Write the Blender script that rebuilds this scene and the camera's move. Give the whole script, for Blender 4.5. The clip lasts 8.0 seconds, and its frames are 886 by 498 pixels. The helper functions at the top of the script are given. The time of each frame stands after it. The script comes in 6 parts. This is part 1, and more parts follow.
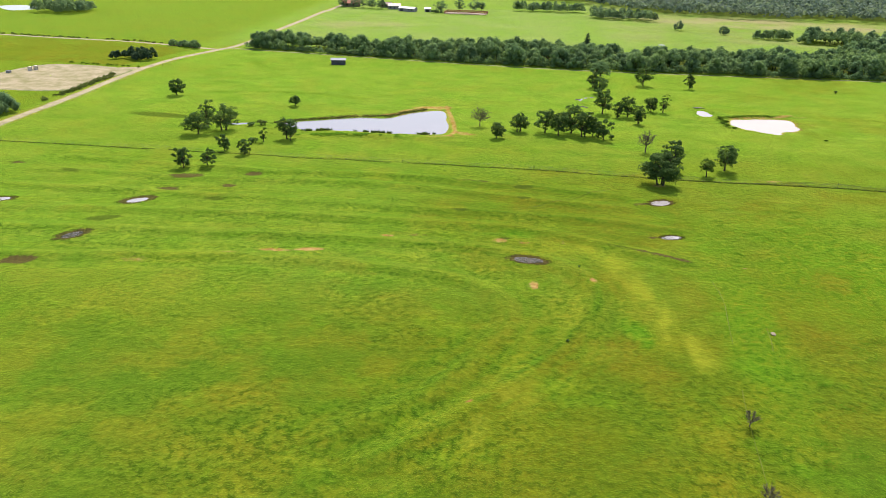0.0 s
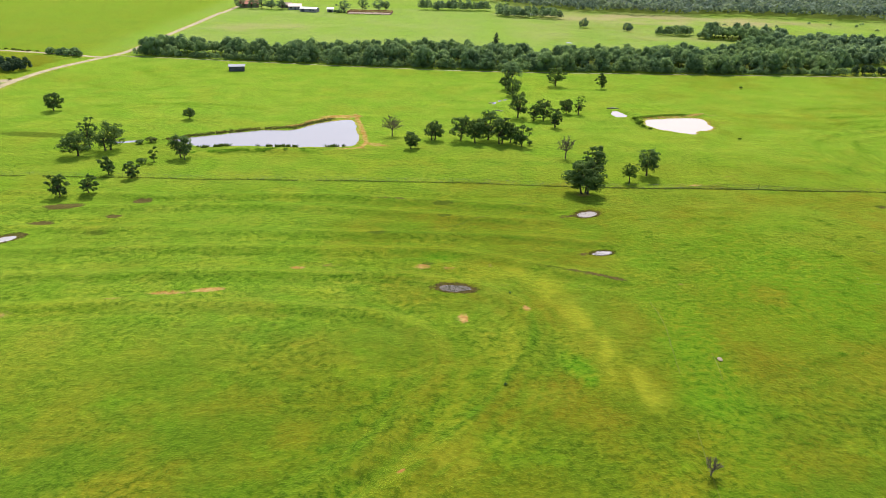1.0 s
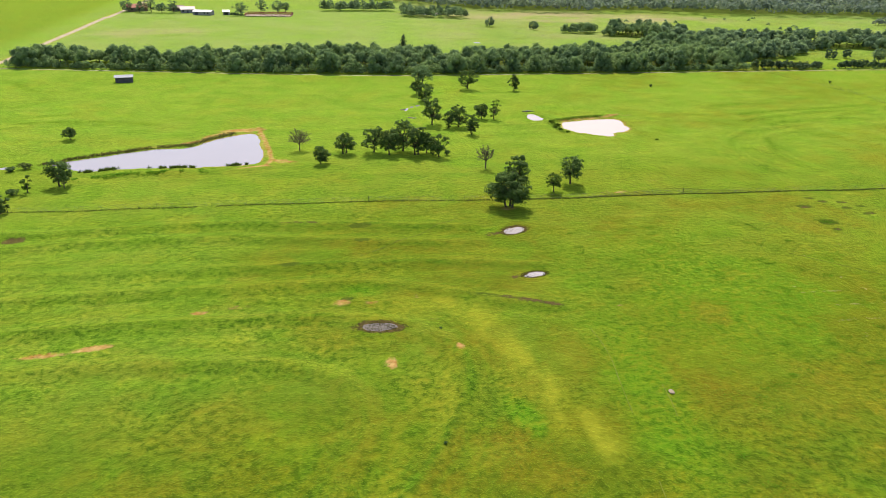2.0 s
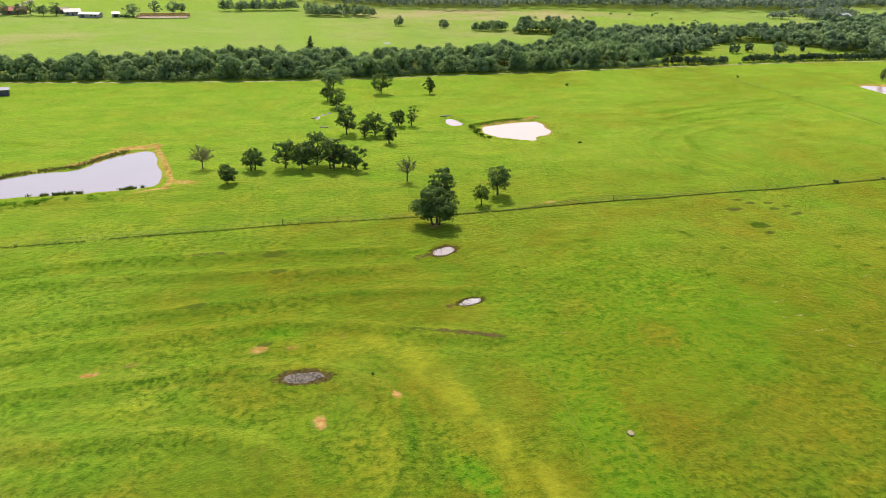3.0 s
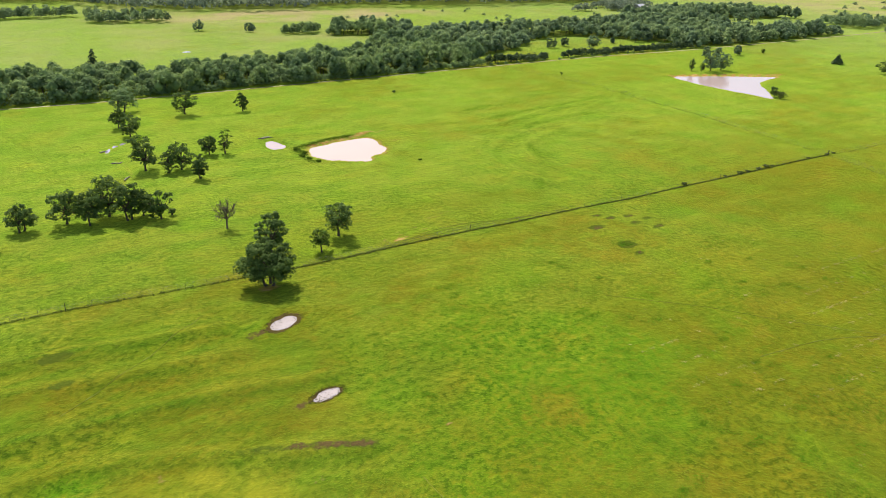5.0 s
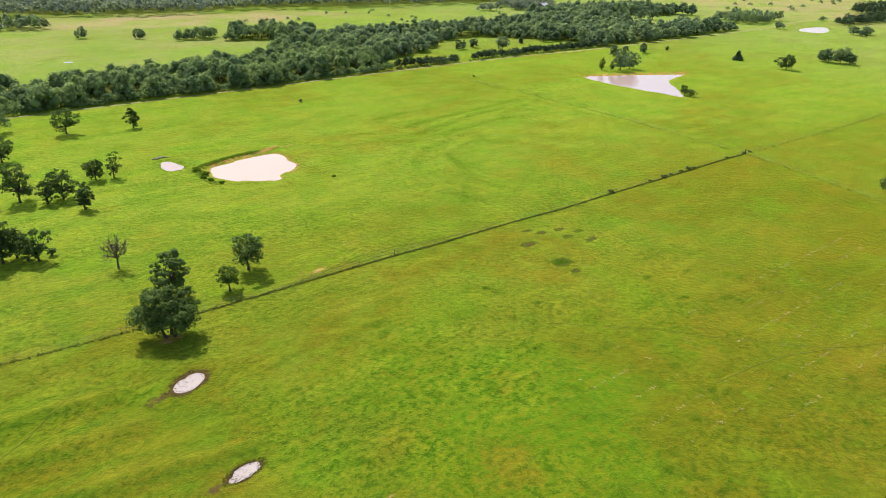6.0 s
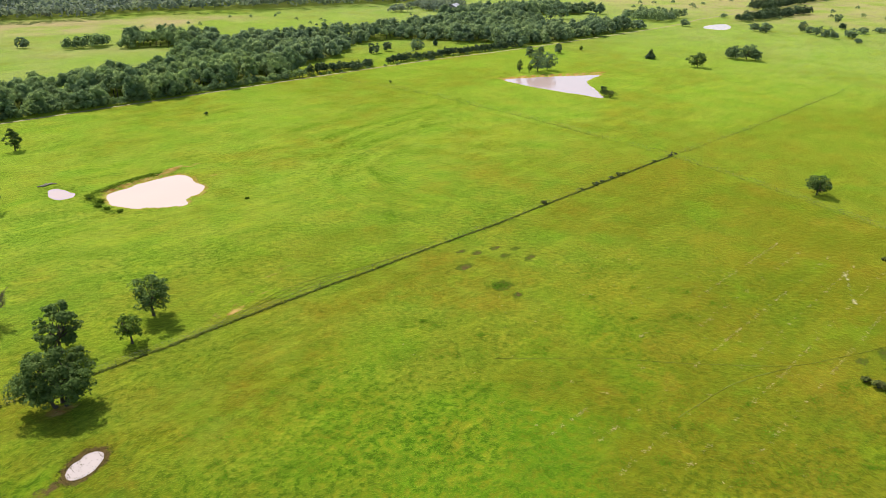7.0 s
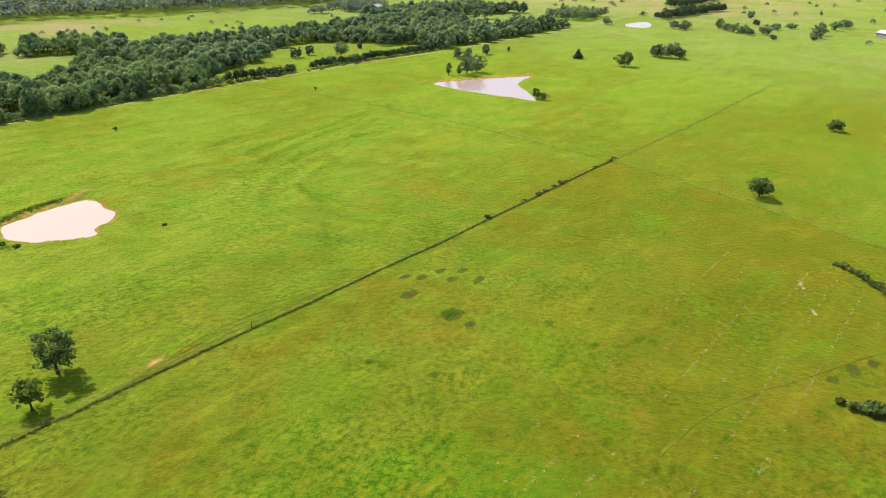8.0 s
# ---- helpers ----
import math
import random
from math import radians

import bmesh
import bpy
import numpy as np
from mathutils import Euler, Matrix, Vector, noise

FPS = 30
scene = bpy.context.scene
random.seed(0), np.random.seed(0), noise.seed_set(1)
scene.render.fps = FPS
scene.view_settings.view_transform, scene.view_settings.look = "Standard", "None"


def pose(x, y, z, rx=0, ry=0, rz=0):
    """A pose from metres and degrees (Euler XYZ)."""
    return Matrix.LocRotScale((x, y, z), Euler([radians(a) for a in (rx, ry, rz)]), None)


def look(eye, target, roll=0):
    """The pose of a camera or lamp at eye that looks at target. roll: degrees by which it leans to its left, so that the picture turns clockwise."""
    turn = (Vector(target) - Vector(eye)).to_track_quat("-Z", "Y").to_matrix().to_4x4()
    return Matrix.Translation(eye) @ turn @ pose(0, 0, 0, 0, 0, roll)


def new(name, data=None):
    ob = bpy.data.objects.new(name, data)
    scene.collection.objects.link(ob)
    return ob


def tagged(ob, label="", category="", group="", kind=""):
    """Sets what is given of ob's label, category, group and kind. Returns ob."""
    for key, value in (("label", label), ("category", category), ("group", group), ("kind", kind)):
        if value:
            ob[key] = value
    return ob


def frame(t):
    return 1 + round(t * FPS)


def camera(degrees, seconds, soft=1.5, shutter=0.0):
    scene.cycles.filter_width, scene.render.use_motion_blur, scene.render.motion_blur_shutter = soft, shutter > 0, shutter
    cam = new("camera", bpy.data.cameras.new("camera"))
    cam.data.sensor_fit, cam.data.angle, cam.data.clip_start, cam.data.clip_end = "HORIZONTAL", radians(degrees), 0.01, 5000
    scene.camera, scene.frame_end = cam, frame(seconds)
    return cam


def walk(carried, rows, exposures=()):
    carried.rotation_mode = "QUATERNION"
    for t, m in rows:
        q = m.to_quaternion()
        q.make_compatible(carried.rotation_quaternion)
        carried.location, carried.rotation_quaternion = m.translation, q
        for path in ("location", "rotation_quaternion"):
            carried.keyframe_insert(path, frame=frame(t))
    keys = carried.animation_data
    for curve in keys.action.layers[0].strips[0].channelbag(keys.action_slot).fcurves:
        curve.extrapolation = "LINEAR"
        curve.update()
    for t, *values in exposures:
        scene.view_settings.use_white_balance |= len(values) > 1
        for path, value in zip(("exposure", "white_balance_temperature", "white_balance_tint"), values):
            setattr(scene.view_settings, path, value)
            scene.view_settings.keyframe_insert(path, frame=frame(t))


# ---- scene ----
cam = camera(63.4, 8.0, soft=0.7)
PATH = [
    (0, (0.135, 1.132, 59.606), (-0.015, 2.954, 58.795), 1.4),
    (0.5, (-0.637, 8.299, 59.651), (-0.669, 10.127, 58.84), 1.4),
    (1, (-1.242, 15.413, 59.722), (-1.158, 17.239, 58.91), 1.4),
    (1.5, (-1.501, 22.375, 59.814), (-1.299, 24.191, 59.003), 1.3),
    (3, (-0.56, 42.542, 60.174), (-0.018, 44.286, 59.358), 1.3),
    (3.5, (0.709, 49.321, 60.217), (1.36, 51.027, 59.4), 1.3),
    (4, (2.354, 56.012, 60.235), (3.116, 57.671, 59.418), 1.3),
    (4.5, (4.42, 62.534, 60.216), (5.284, 64.142, 59.398), 1.3),
    (6, (12.582, 81.214, 60.02), (13.742, 82.625, 59.206), 1.3),
    (6.5, (15.734, 86.835, 59.971), (16.98, 88.172, 59.159), 1.3),
    (7, (19.177, 92.134, 59.975), (20.502, 93.394, 59.165), 1.3),
    (7.5, (22.654, 97.103, 60.005), (24.043, 98.292, 59.195), 1.3),
    (8, (26.204, 101.946, 60.044), (27.657, 103.058, 59.235), 1.3),
]
EXPOSURES = [(0, 0.80, 6450, 9), (1.5, 0.80, 6550, 11), (3, 0.80, 6720, 14), (8, 0.80, 6780, 15)]
walk(cam, [(t, look(eye, target, roll)) for t, eye, target, roll in PATH], EXPOSURES)

# ---- world, sun ----
SUN_ELEVATION, SUN_AZIMUTH = radians(53), radians(4)          # azimuth from +y towards +x
world = bpy.data.worlds.new("sky")
scene.world = world
world.use_nodes = True
wn = world.node_tree.nodes
wl = world.node_tree.links
sky = wn.new("ShaderNodeTexSky")
sky.sky_type = "NISHITA"
sky.sun_disc = False
sky.sun_elevation, sky.sun_rotation = SUN_ELEVATION, SUN_AZIMUTH
sky.air_density, sky.dust_density, sky.ozone_density = 1.0, 2.0, 1.0
wl.new(sky.outputs[0], wn["Background"].inputs[0])
wn["Background"].inputs[1].default_value = 0.125
sun = new("sun", bpy.data.lights.new("sun", "SUN"))
sun.data.energy, sun.data.angle, sun.data.color = 4.7, radians(0.6), (1.0, 0.96, 0.88)
to_sun = Vector((math.sin(SUN_AZIMUTH) * math.cos(SUN_ELEVATION), math.cos(SUN_AZIMUTH) * math.cos(SUN_ELEVATION), math.sin(SUN_ELEVATION)))
sun.matrix_world = look(to_sun * 100, (0, 0, 0))

# ---- small tools ----
rng = np.random.default_rng(7)


def vnoise(x, y, seed=0):
    """Smooth value noise from 0 to 1 on a unit lattice."""
    xi, yi = np.floor(x).astype(np.int64), np.floor(y).astype(np.int64)
    fx, fy = x - xi, y - yi
    fx, fy = fx * fx * (3 - 2 * fx), fy * fy * (3 - 2 * fy)

    def lattice(a, b):
        n = (a * 374761393 + b * 668265263 + seed * 974711) & 0xFFFFFFFF
        n = ((n ^ (n >> 13)) * 1274126177) & 0xFFFFFFFF
        return ((n ^ (n >> 16)) & 0xFFFF) / 65535.0

    top = lattice(xi, yi) * (1 - fx) + lattice(xi + 1, yi) * fx
    low = lattice(xi, yi + 1) * (1 - fx) + lattice(xi + 1, yi + 1) * fx
    return top * (1 - fy) + low * fy


def smooth(a, b, v):
    t = np.clip((v - a) / (b - a), 0, 1)
    return t * t * (3 - 2 * t)


def line_distance(x, y, pts):
    """Distance of each place to a broken line, and how far along it (0 to 1)."""
    best, along = np.full(np.shape(x), 1e9), np.zeros(np.shape(x))
    n = len(pts) - 1
    for i in range(n):
        (ax, ay), (bx, by) = pts[i], pts[i + 1]
        dx, dy = bx - ax, by - ay
        t = np.clip(((x - ax) * dx + (y - ay) * dy) / (dx * dx + dy * dy), 0, 1)
        d = np.hypot(x - ax - t * dx, y - ay - t * dy)
        near = d < best
        best, along = np.where(near, d, best), np.where(near, (i + t) / n, along)
    return best, along


def side_of(x, y, pts):
    """1 to the right of a broken line, along its way, and -1 to the left."""
    best, side = np.full(np.shape(x), 1e9), np.ones(np.shape(x))
    for (ax, ay), (bx, by) in zip(pts[:-1], pts[1:]):
        dx, dy = bx - ax, by - ay
        t = np.clip(((x - ax) * dx + (y - ay) * dy) / (dx * dx + dy * dy), 0, 1)
        d = np.hypot(x - ax - t * dx, y - ay - t * dy)
        near = d < best
        best, side = np.where(near, d, best), np.where(near, np.where(dx * (y - ay) - dy * (x - ax) > 0, -1.0, 1.0), side)
    return side


def inside(x, y, pts):
    r = np.zeros(np.shape(x), bool)
    for i in range(len(pts)):
        (ax, ay), (bx, by) = pts[i - 1], pts[i]
        if ay != by:
            r ^= ((ay > y) != (by > y)) & (x < (bx - ax) * (y - ay) / (by - ay) + ax)
    return r


def shore_distance(x, y, pts):
    """Metres from the edge of an outline: negative inside."""
    d, _ = line_distance(x, y, list(pts) + [pts[0]])
    return np.where(inside(x, y, pts), -d, d)


def rounded(pts, steps=4, closed=True):
    """A smooth line through a few control places (Catmull-Rom)."""
    out, n = [], len(pts)
    for i in range(n if closed else n - 1):
        if closed:
            p = [np.array(pts[(i + k) % n], float) for k in (-1, 0, 1, 2)]
        else:
            p = [np.array(pts[min(max(i + k, 0), n - 1)], float) for k in (-1, 0, 1, 2)]
        for s in range(steps):
            t = s / steps
            q = 0.5 * (2 * p[1] + (p[2] - p[0]) * t + (2 * p[0] - 5 * p[1] + 4 * p[2] - p[3]) * t * t + (3 * p[1] - p[0] - 3 * p[2] + p[3]) * t ** 3)
            out.append((q[0], q[1]))
    if not closed:
        out.append(tuple(pts[-1]))
    return out


# ---- plan: water, tracks, fences, woods ----
PONDS = {
    "reed": rounded([(-74.5, 231), (-70, 234.5), (-62, 238.5), (-50, 243.5), (-40, 245), (-36, 251), (-28, 258), (-22, 258.5), (-19.5, 248), (-18, 233), (-21, 225.5), (-36, 224.5), (-55, 225), (-64, 223.5), (-71, 228.2)]),
    "tail": rounded([(-93, 226.6), (-88, 229.2), (-82.5, 230.4), (-81.8, 228.4), (-87, 226.0)]),
    "clay": rounded([(81.2, 265.0), (79.4, 260.5), (79.2, 256.6), (82.2, 251.1), (87, 247.6), (91.2, 245.2), (93.4, 246.2), (94.0, 248.4), (96.0, 249.9), (97.4, 249.2), (100.4, 251.7), (102.6, 255.2), (102.0, 258.4), (103.4, 263.9), (101.4, 268.4), (93.3, 268.0), (85.7, 266.4)], 3),
    "spring": rounded([(71.4, 277.1), (70.4, 271.7), (71.5, 268.0), (74.4, 267.7), (76.6, 270.3), (76.2, 274.6), (74.2, 278.0)]),
    "far": rounded([(272, 297.5), (283, 294), (298, 287), (312, 279), (319, 275.5), (305, 272.5), (295, 268), (287, 259), (279, 251), (272.5, 245.5), (271, 256), (269.5, 270), (269, 284)]),
    "roadside": rounded([(543, 334), (562, 337), (577, 331), (558, 319), (541, 316), (537, 326)]),
    "hill": rounded([(-388, 545), (-374, 553), (-352, 533), (-360, 517), (-378, 530)]),
    "creek": rounded([(88, 455), (95, 458), (97, 456), (92, 453)]),
    "farm": rounded([(74, 610), (86, 622), (98, 620), (96, 610), (84, 605)]),
    "wash": rounded([(28.2, 286.2), (29.8, 290.6), (32.6, 293.6), (37.8, 297.0), (38.3, 296.0), (33.6, 292.4), (31.2, 289.8), (29.6, 286.0)], 3),
    "ditch": rounded([(-167, 237), (-163.5, 240), (-162.3, 239), (-165.5, 236)]),
}
LEVEL = {"tail": -0.2, "wash": -0.25, "reed": -0.3, "clay": -0.35, "spring": -0.3, "far": -0.3, "roadside": -0.2, "hill": -0.2, "creek": -0.1, "farm": -0.1, "ditch": -0.15}
# shallow pools: centre, half length, half width, turn, share that is under water
POOLS = [
    (6.5, 132.3, 4.2, 2.0, -8, 0.72), (37.6, 148.2, 2.7, 1.3, 12, 0.85), (39.3, 170.3, 3.6, 2.2, 28, 0.75),
    (-85.1, 153.6, 4.2, 2.3, 40, 0.6), (-88.4, 131.8, 3.9, 2.2, 50, 0.6), (-116.5, 149.5, 3.5, 1.8, 20, 0.7),
]
# damp hollows with dark growth: centre, half length, half width, turn
HOLLOWS = [  # west
    (-87, 142, 4.0, 1.6, 20), (-92, 119, 3.6, 1.8, 15), (-81, 172.5, 4.8, 2.4, 10), (-82, 163, 3.2, 1.5, 0), (-68, 167, 2.0, 1.2, 0),
    (-68, 157.5, 2.6, 1.1, 0), (-65, 177, 2.4, 1.6, 20), (-9, 158.5, 2.4, 1.2, 0), (6, 176.5, 3.0, 1.4, 0), (6, 168.5, 2.2, 1.0, 0),
    (4.5, 146, 4.0, 2.2, 0), (-113, 172, 4.0, 1.4, -20), (-130, 176, 2.2, 1.2, 0), (37.5, 136.0, 2.6, 1.0, -20), (-117, 234, 13, 3.2, -8),
]
HOLLOWS += [  # east
    (113, 166, 2.6, 1.9, 0), (112, 161.5, 1.4, 0.9, 0), (114, 176.5, 2.3, 1.3, 0), (121, 179.3, 1.6, 1.0, 0), (125.5, 178.4, 1.6, 0.9, 0),
    (124, 174.3, 1.7, 1.0, 0), (128.5, 175.4, 1.5, 0.8, 0), (127, 170.3, 2.2, 0.9, 10), (119, 182, 1.6, 0.8, 0), (134, 110.5, 1.6, 0.9, -20), (139, 108.5, 2.0, 1.0, 10), (143, 106.5, 1.6, 0.8, 0), (129, 104, 2.6, 2.0, 0), (1.5, 143, 1.3, 0.9, 0),
]
# bare or thin turf: centre, half length, half width, turn, strength
SCALDS = [
    (-38, 131.5, 3.5, 1.0, 10, 1.0), (-45, 130.2, 4.0, 0.9, 4, 0.9), (-23.5, 141, 1.8, 1.0, 0, 0.9), (-53, 127.5, 3.0, 0.8, 5, 0.6), (-17, 142.5, 3.0, 0.8, 0, 0.5),
    (7.4, 121.5, 1.2, 2.2, 0, 0.85), (18.5, 124.5, 0.9, 1.2, 0, 0.9), (-2.5, 83.6, 0.7, 0.6, 0, 1.0), (30, 133, 1.6, 0.9, 0, 0.4), (-70, 122, 4.0, 1.4, 0, 0.5),
]
SCALDS += [
    (41.3, 183.4, 2.6, 1.5, 0, 0.75), (-13, 226.5, 6.0, 2.5, -6, 0.7),
    (0.5, 141.8, 2.0, 1.3, 0, 0.75), (6.0, 141.0, 1.6, 0.9, 0, 0.6), (14, 142.5, 2.2, 1.2, 0, 0.35), (16, 134, 1.4, 0.9, 0, 0.4), (49, 134, 1.2, 0.6, 0, 0.5), (108, 261, 3.0, 1.0, -15, 0.6), (103, 271.5, 6.0, 0.9, 10, 0.8),
    (-20.5, 264, 2.0, 5.0, -10, 0.4), (-28, 262.5, 7.0, 1.8, 12, 0.9), (86, 199, 8.0, 0.8, 12, 0.45), (72.5, 191.2, 2.4, 0.8, 12, 0.8), (80, 193.5, 5.0, 0.6, 14, 0.5),
]
CHALK = [(164.8, 122.2, 3.0, 0.9, 32, 0.62), (155.0, 118.0, 3.2, 0.8, 30, 0.58), (160, 120.2, 4.0, 0.7, 28, 0.4)]
DAM_PATH = [(-21.5, 264), (-19, 252), (-16.8, 239), (-15.6, 228), (-17, 221.5), (-24, 220.5)]
TERRACES = [  # low farm terraces that follow the contour
    rounded([(-150, 117), (-100, 121), (-54, 126), (-35, 126), (-20, 125), (-6, 122), (1, 116), (2.5, 108), (-1, 98), (-8, 86), (-20, 74)], 3, False),
    rounded([(-140, 133), (-90, 136), (-40, 138), (-10, 138), (8, 134), (16, 127), (18, 118), (16, 110), (12, 102), (6, 92), (-2, 82), (-14, 70)], 3, False),
    rounded([(-120, 145), (-70, 149), (-25, 150), (5, 149), (17, 145), (24, 141.5), (38, 135.5)], 3, False),
    rounded([(-130, 160), (-75, 160), (-40, 159), (-10, 158), (8, 157.5), (24, 156), (40, 152)], 3, False),
    rounded([(-120, 172), (-70, 172), (-42, 174), (-20, 173.5), (6, 168), (30, 165)], 3, False),
    rounded([(-120, 184), (-60, 180), (-34, 182), (-16, 180.5), (6, 177), (30, 174)], 3, False),
]
TERRACES += [
    rounded([(153, 251), (175, 257), (195, 268), (214, 274), (226, 284)], 3, False),
    rounded([(150, 262), (175, 270), (204, 275), (222, 290)], 3, False),
    rounded([(125, 205), (122, 222), (128, 238), (142, 248)], 3, False),
    rounded([(138, 205), (134, 222), (140, 236), (156, 246)], 3, False),
]
BANDS = [  # weedy dark ledges between the terraces, their shadow lines painted in
    rounded([(-46, 181), (-34, 181.4), (-21, 180.8), (-8, 179.8), (6, 177.7), (17, 175.4)], 3, False),
    rounded([(-51, 173), (-41, 173.5), (-27, 175), (-17, 173.5), (-11.5, 171)], 3, False),
    rounded([(-11, 158.6), (-4, 158.3), (4, 158.4), (11, 157.4), (17, 156.6), (28, 153.7)], 3, False),
    rounded([(-57, 145.7), (-49, 147.6), (-36, 147), (-23, 147.3), (-7.5, 146.1), (3, 144.2)], 3, False),
    rounded([(-63, 133), (-50.6, 137.3), (-37, 138.5), (-22, 136.8), (-7, 137.7), (3, 136)], 3, False),
    rounded([(19.5, 124), (18.8, 121), (18.5, 115.4), (15.5, 108), (12.3, 102.8), (8, 96), (0, 87)], 3, False),
    rounded([(148, 269.4), (164, 273.2), (186, 275), (214, 280)], 3, False),
    rounded([(150, 250.7), (161, 257.9), (171, 258.2), (185, 260), (195, 256.5)], 3, False),
    rounded([(142.5, 239), (136, 222.3), (128, 212.6), (118, 202.3)], 3, False),
    rounded([(146, 284.6), (160.6, 286.4), (178.6, 284.5)], 3, False),
    rounded([(-126, 352), (-115, 335.3), (-106.8, 329.4), (-92, 327)], 3, False),
    rounded([(-140, 316), (-127.6, 307.5), (-111, 300.5), (-104, 304.4), (-96, 312)], 3, False),
    rounded([(-122, 292), (-106, 285), (-93, 286.4), (-80, 290)], 3, False),
    rounded([(-118, 272), (-96, 277), (-70, 276), (-52, 270)], 3, False),
]
PALE_TRACK = rounded([(14, 146), (21, 139), (24.5, 129), (28.5, 116), (30, 106), (32.5, 98)], 3, False)
FENCE_LINES = {"south": [(-150, 195), (-60, 193.4), (17, 191), (47, 188.6), (100, 187.6), (216, 186.2)], "east": [(216, 186.2), (219, 218), (221.5, 250), (222, 290), (219, 318), (212, 350)],
               "far": [(216, 186.2), (272, 184.2), (366, 184)], "west": [(216, 186.2), (209, 158), (202, 134), (190, 95)]}
LANE = [(-147, 381), (-86, 371), (-21, 360), (36, 353.6), (142, 354), (270, 355), (345, 350.5), (450, 350), (535, 352), (600, 360), (700, 361), (905, 363)]
ROAD = [(-160.5, 60), (-160.5, 150), (-160.8, 212), (-161, 255), (-162.5, 285), (-163, 318), (-160, 345), (-152, 372), (-146, 397), (-145.5, 470), (-145, 520), (-145, 580), (-143, 640), (-142, 1200)]
SIDE_ROAD = [(-151, 375), (-172, 381.5), (-208, 391), (-250, 395), (-330, 404), (-600, 430)]
PAD = [(-214, 262), (-172, 263), (-168, 281), (-166, 312), (-196, 319), (-211, 314), (-216, 290)]
WASH = rounded([(40, 312), (38.5, 297), (33.2, 293), (30.5, 290.5), (28.8, 286.5), (29.4, 280), (31, 275), (32, 265), (29, 258), (24, 248), (21, 241)], 4, False)

BELT = [(-140, 384.5), (-86, 375), (-20, 364), (36, 357.5), (142, 357.5), (196, 360), (222, 380), (245, 389), (265, 404), (288, 424), (313, 421), (330, 413), (342, 394), (356, 381), (352, 355), (400, 354), (498, 357), (488, 371), (442, 377), (440, 400),
        (460, 437), (500, 456), (560, 430), (560, 480), (480, 497), (408, 472), (339, 442), (305, 446), (268, 455), (236, 468), (240, 492), (214, 497), (186, 498), (183, 478), (205, 470), (194, 446), (172, 412), (120, 400), (82, 392), (66, 376), (57, 404), (20, 401), (-60, 397), (-132, 397)]

FARWOOD = [(110, 642), (196, 616), (271, 624), (321, 603), (371, 594), (448, 580), (520, 560), (560, 600), (720, 560), (860, 620), (900, 1000), (-40, 1020), (-60, 760), (60, 720)]


def ellipse(x, y, cx, cy, a, b, turn):
    c, s = math.cos(radians(turn)), math.sin(radians(turn))
    u, v = (x - cx) * c + (y - cy) * s, -(x - cx) * s + (y - cy) * c
    return np.sqrt((u / a) ** 2 + (v / b) ** 2)


def rise(x, y):
    """Height of the ground."""
    x, y = np.asarray(x, float), np.asarray(y, float)
    h = 0.5 * (vnoise(x / 70, y / 70, 3) - 0.5) + 0.38 * (vnoise((0.8 * x + 0.6 * y) / 17, (0.8 * y - 0.6 * x) / 17, 5) - 0.5) + 0.13 * (vnoise((0.9 * x - 0.4 * y) / 8, (0.4 * x + 0.9 * y) / 5, 6) - 0.5)
    for line in TERRACES:
        d, s = line_distance(x, y, line)
        h = h + 0.16 * np.exp(-(d / 2.4) ** 2) + 0.21 * np.exp(-(d / 1.2) ** 2) - 0.15 * np.exp(-((d - 3.6) / 1.6) ** 2)
    for p in POOLS:
        e = ellipse(x, y, *p[:5])
        k = 1 - smooth(0.9, 2.2, e)
        h = h * (1 - k) - 0.34 * (1 - smooth(0.0, 1.25, e)) * 1.0
    for p in HOLLOWS:
        h = h - 0.12 * (1 - smooth(0.3, 1.3, ellipse(x, y, *p)))
    d, _ = line_distance(x, y, WASH)
    h = h - 0.7 * np.exp(-(d / 1.3) ** 2)
    d, _ = line_distance(x, y, DAM_PATH)
    h = h + 0.5 * np.exp(-(d / 2.2) ** 2)
    h = h + 1.1 * np.exp(-((line_distance(x, y, [(80.5, 267.2), (92, 270.0), (104, 271.8)])[0]) / 1.9) ** 2)
    h = h + 0.6 * np.exp(-((line_distance(x, y, [(-62, 215), (-50, 220), (-30, 220)])[0]) / 3.0) ** 2)
    for name, shore in PONDS.items():
        lo = np.array(shore).min(0) - 14
        hi = np.array(shore).max(0) + 14
        near = (x > lo[0]) & (x < hi[0]) & (y > lo[1]) & (y < hi[1])
        if near.any():
            d = shore_distance(x[near], y[near], shore) + 0.9 * (vnoise(x[near] / 2.5, y[near] / 2.5, 9) - 0.5)
            g = h[near] * smooth(0.5, 6, d) + LEVEL[name] * (1 - smooth(0.0, 2.2, d)) - 0.8 * smooth(0.0, 4.0, -d)
            h[near] = np.where(d < 6, g, h[near])
    for line, w in ((ROAD, 3.2), (SIDE_ROAD, 2.2), (LANE, 1.8)):
        d, _ = line_distance(x, y, line)
        h = h * smooth(w, w + 3, d)
    h = np.where(inside(x, y, PAD), 0.02, h)
    return h


def z_at(x, y):
    return float(rise(np.array([x]), np.array([y]))[0])


# ---- materials ----
def material(name):
    m = bpy.data.materials.new(name)
    m.use_nodes = True
    return m, m.node_tree.nodes, m.node_tree.links, m.node_tree.nodes["Principled BSDF"]


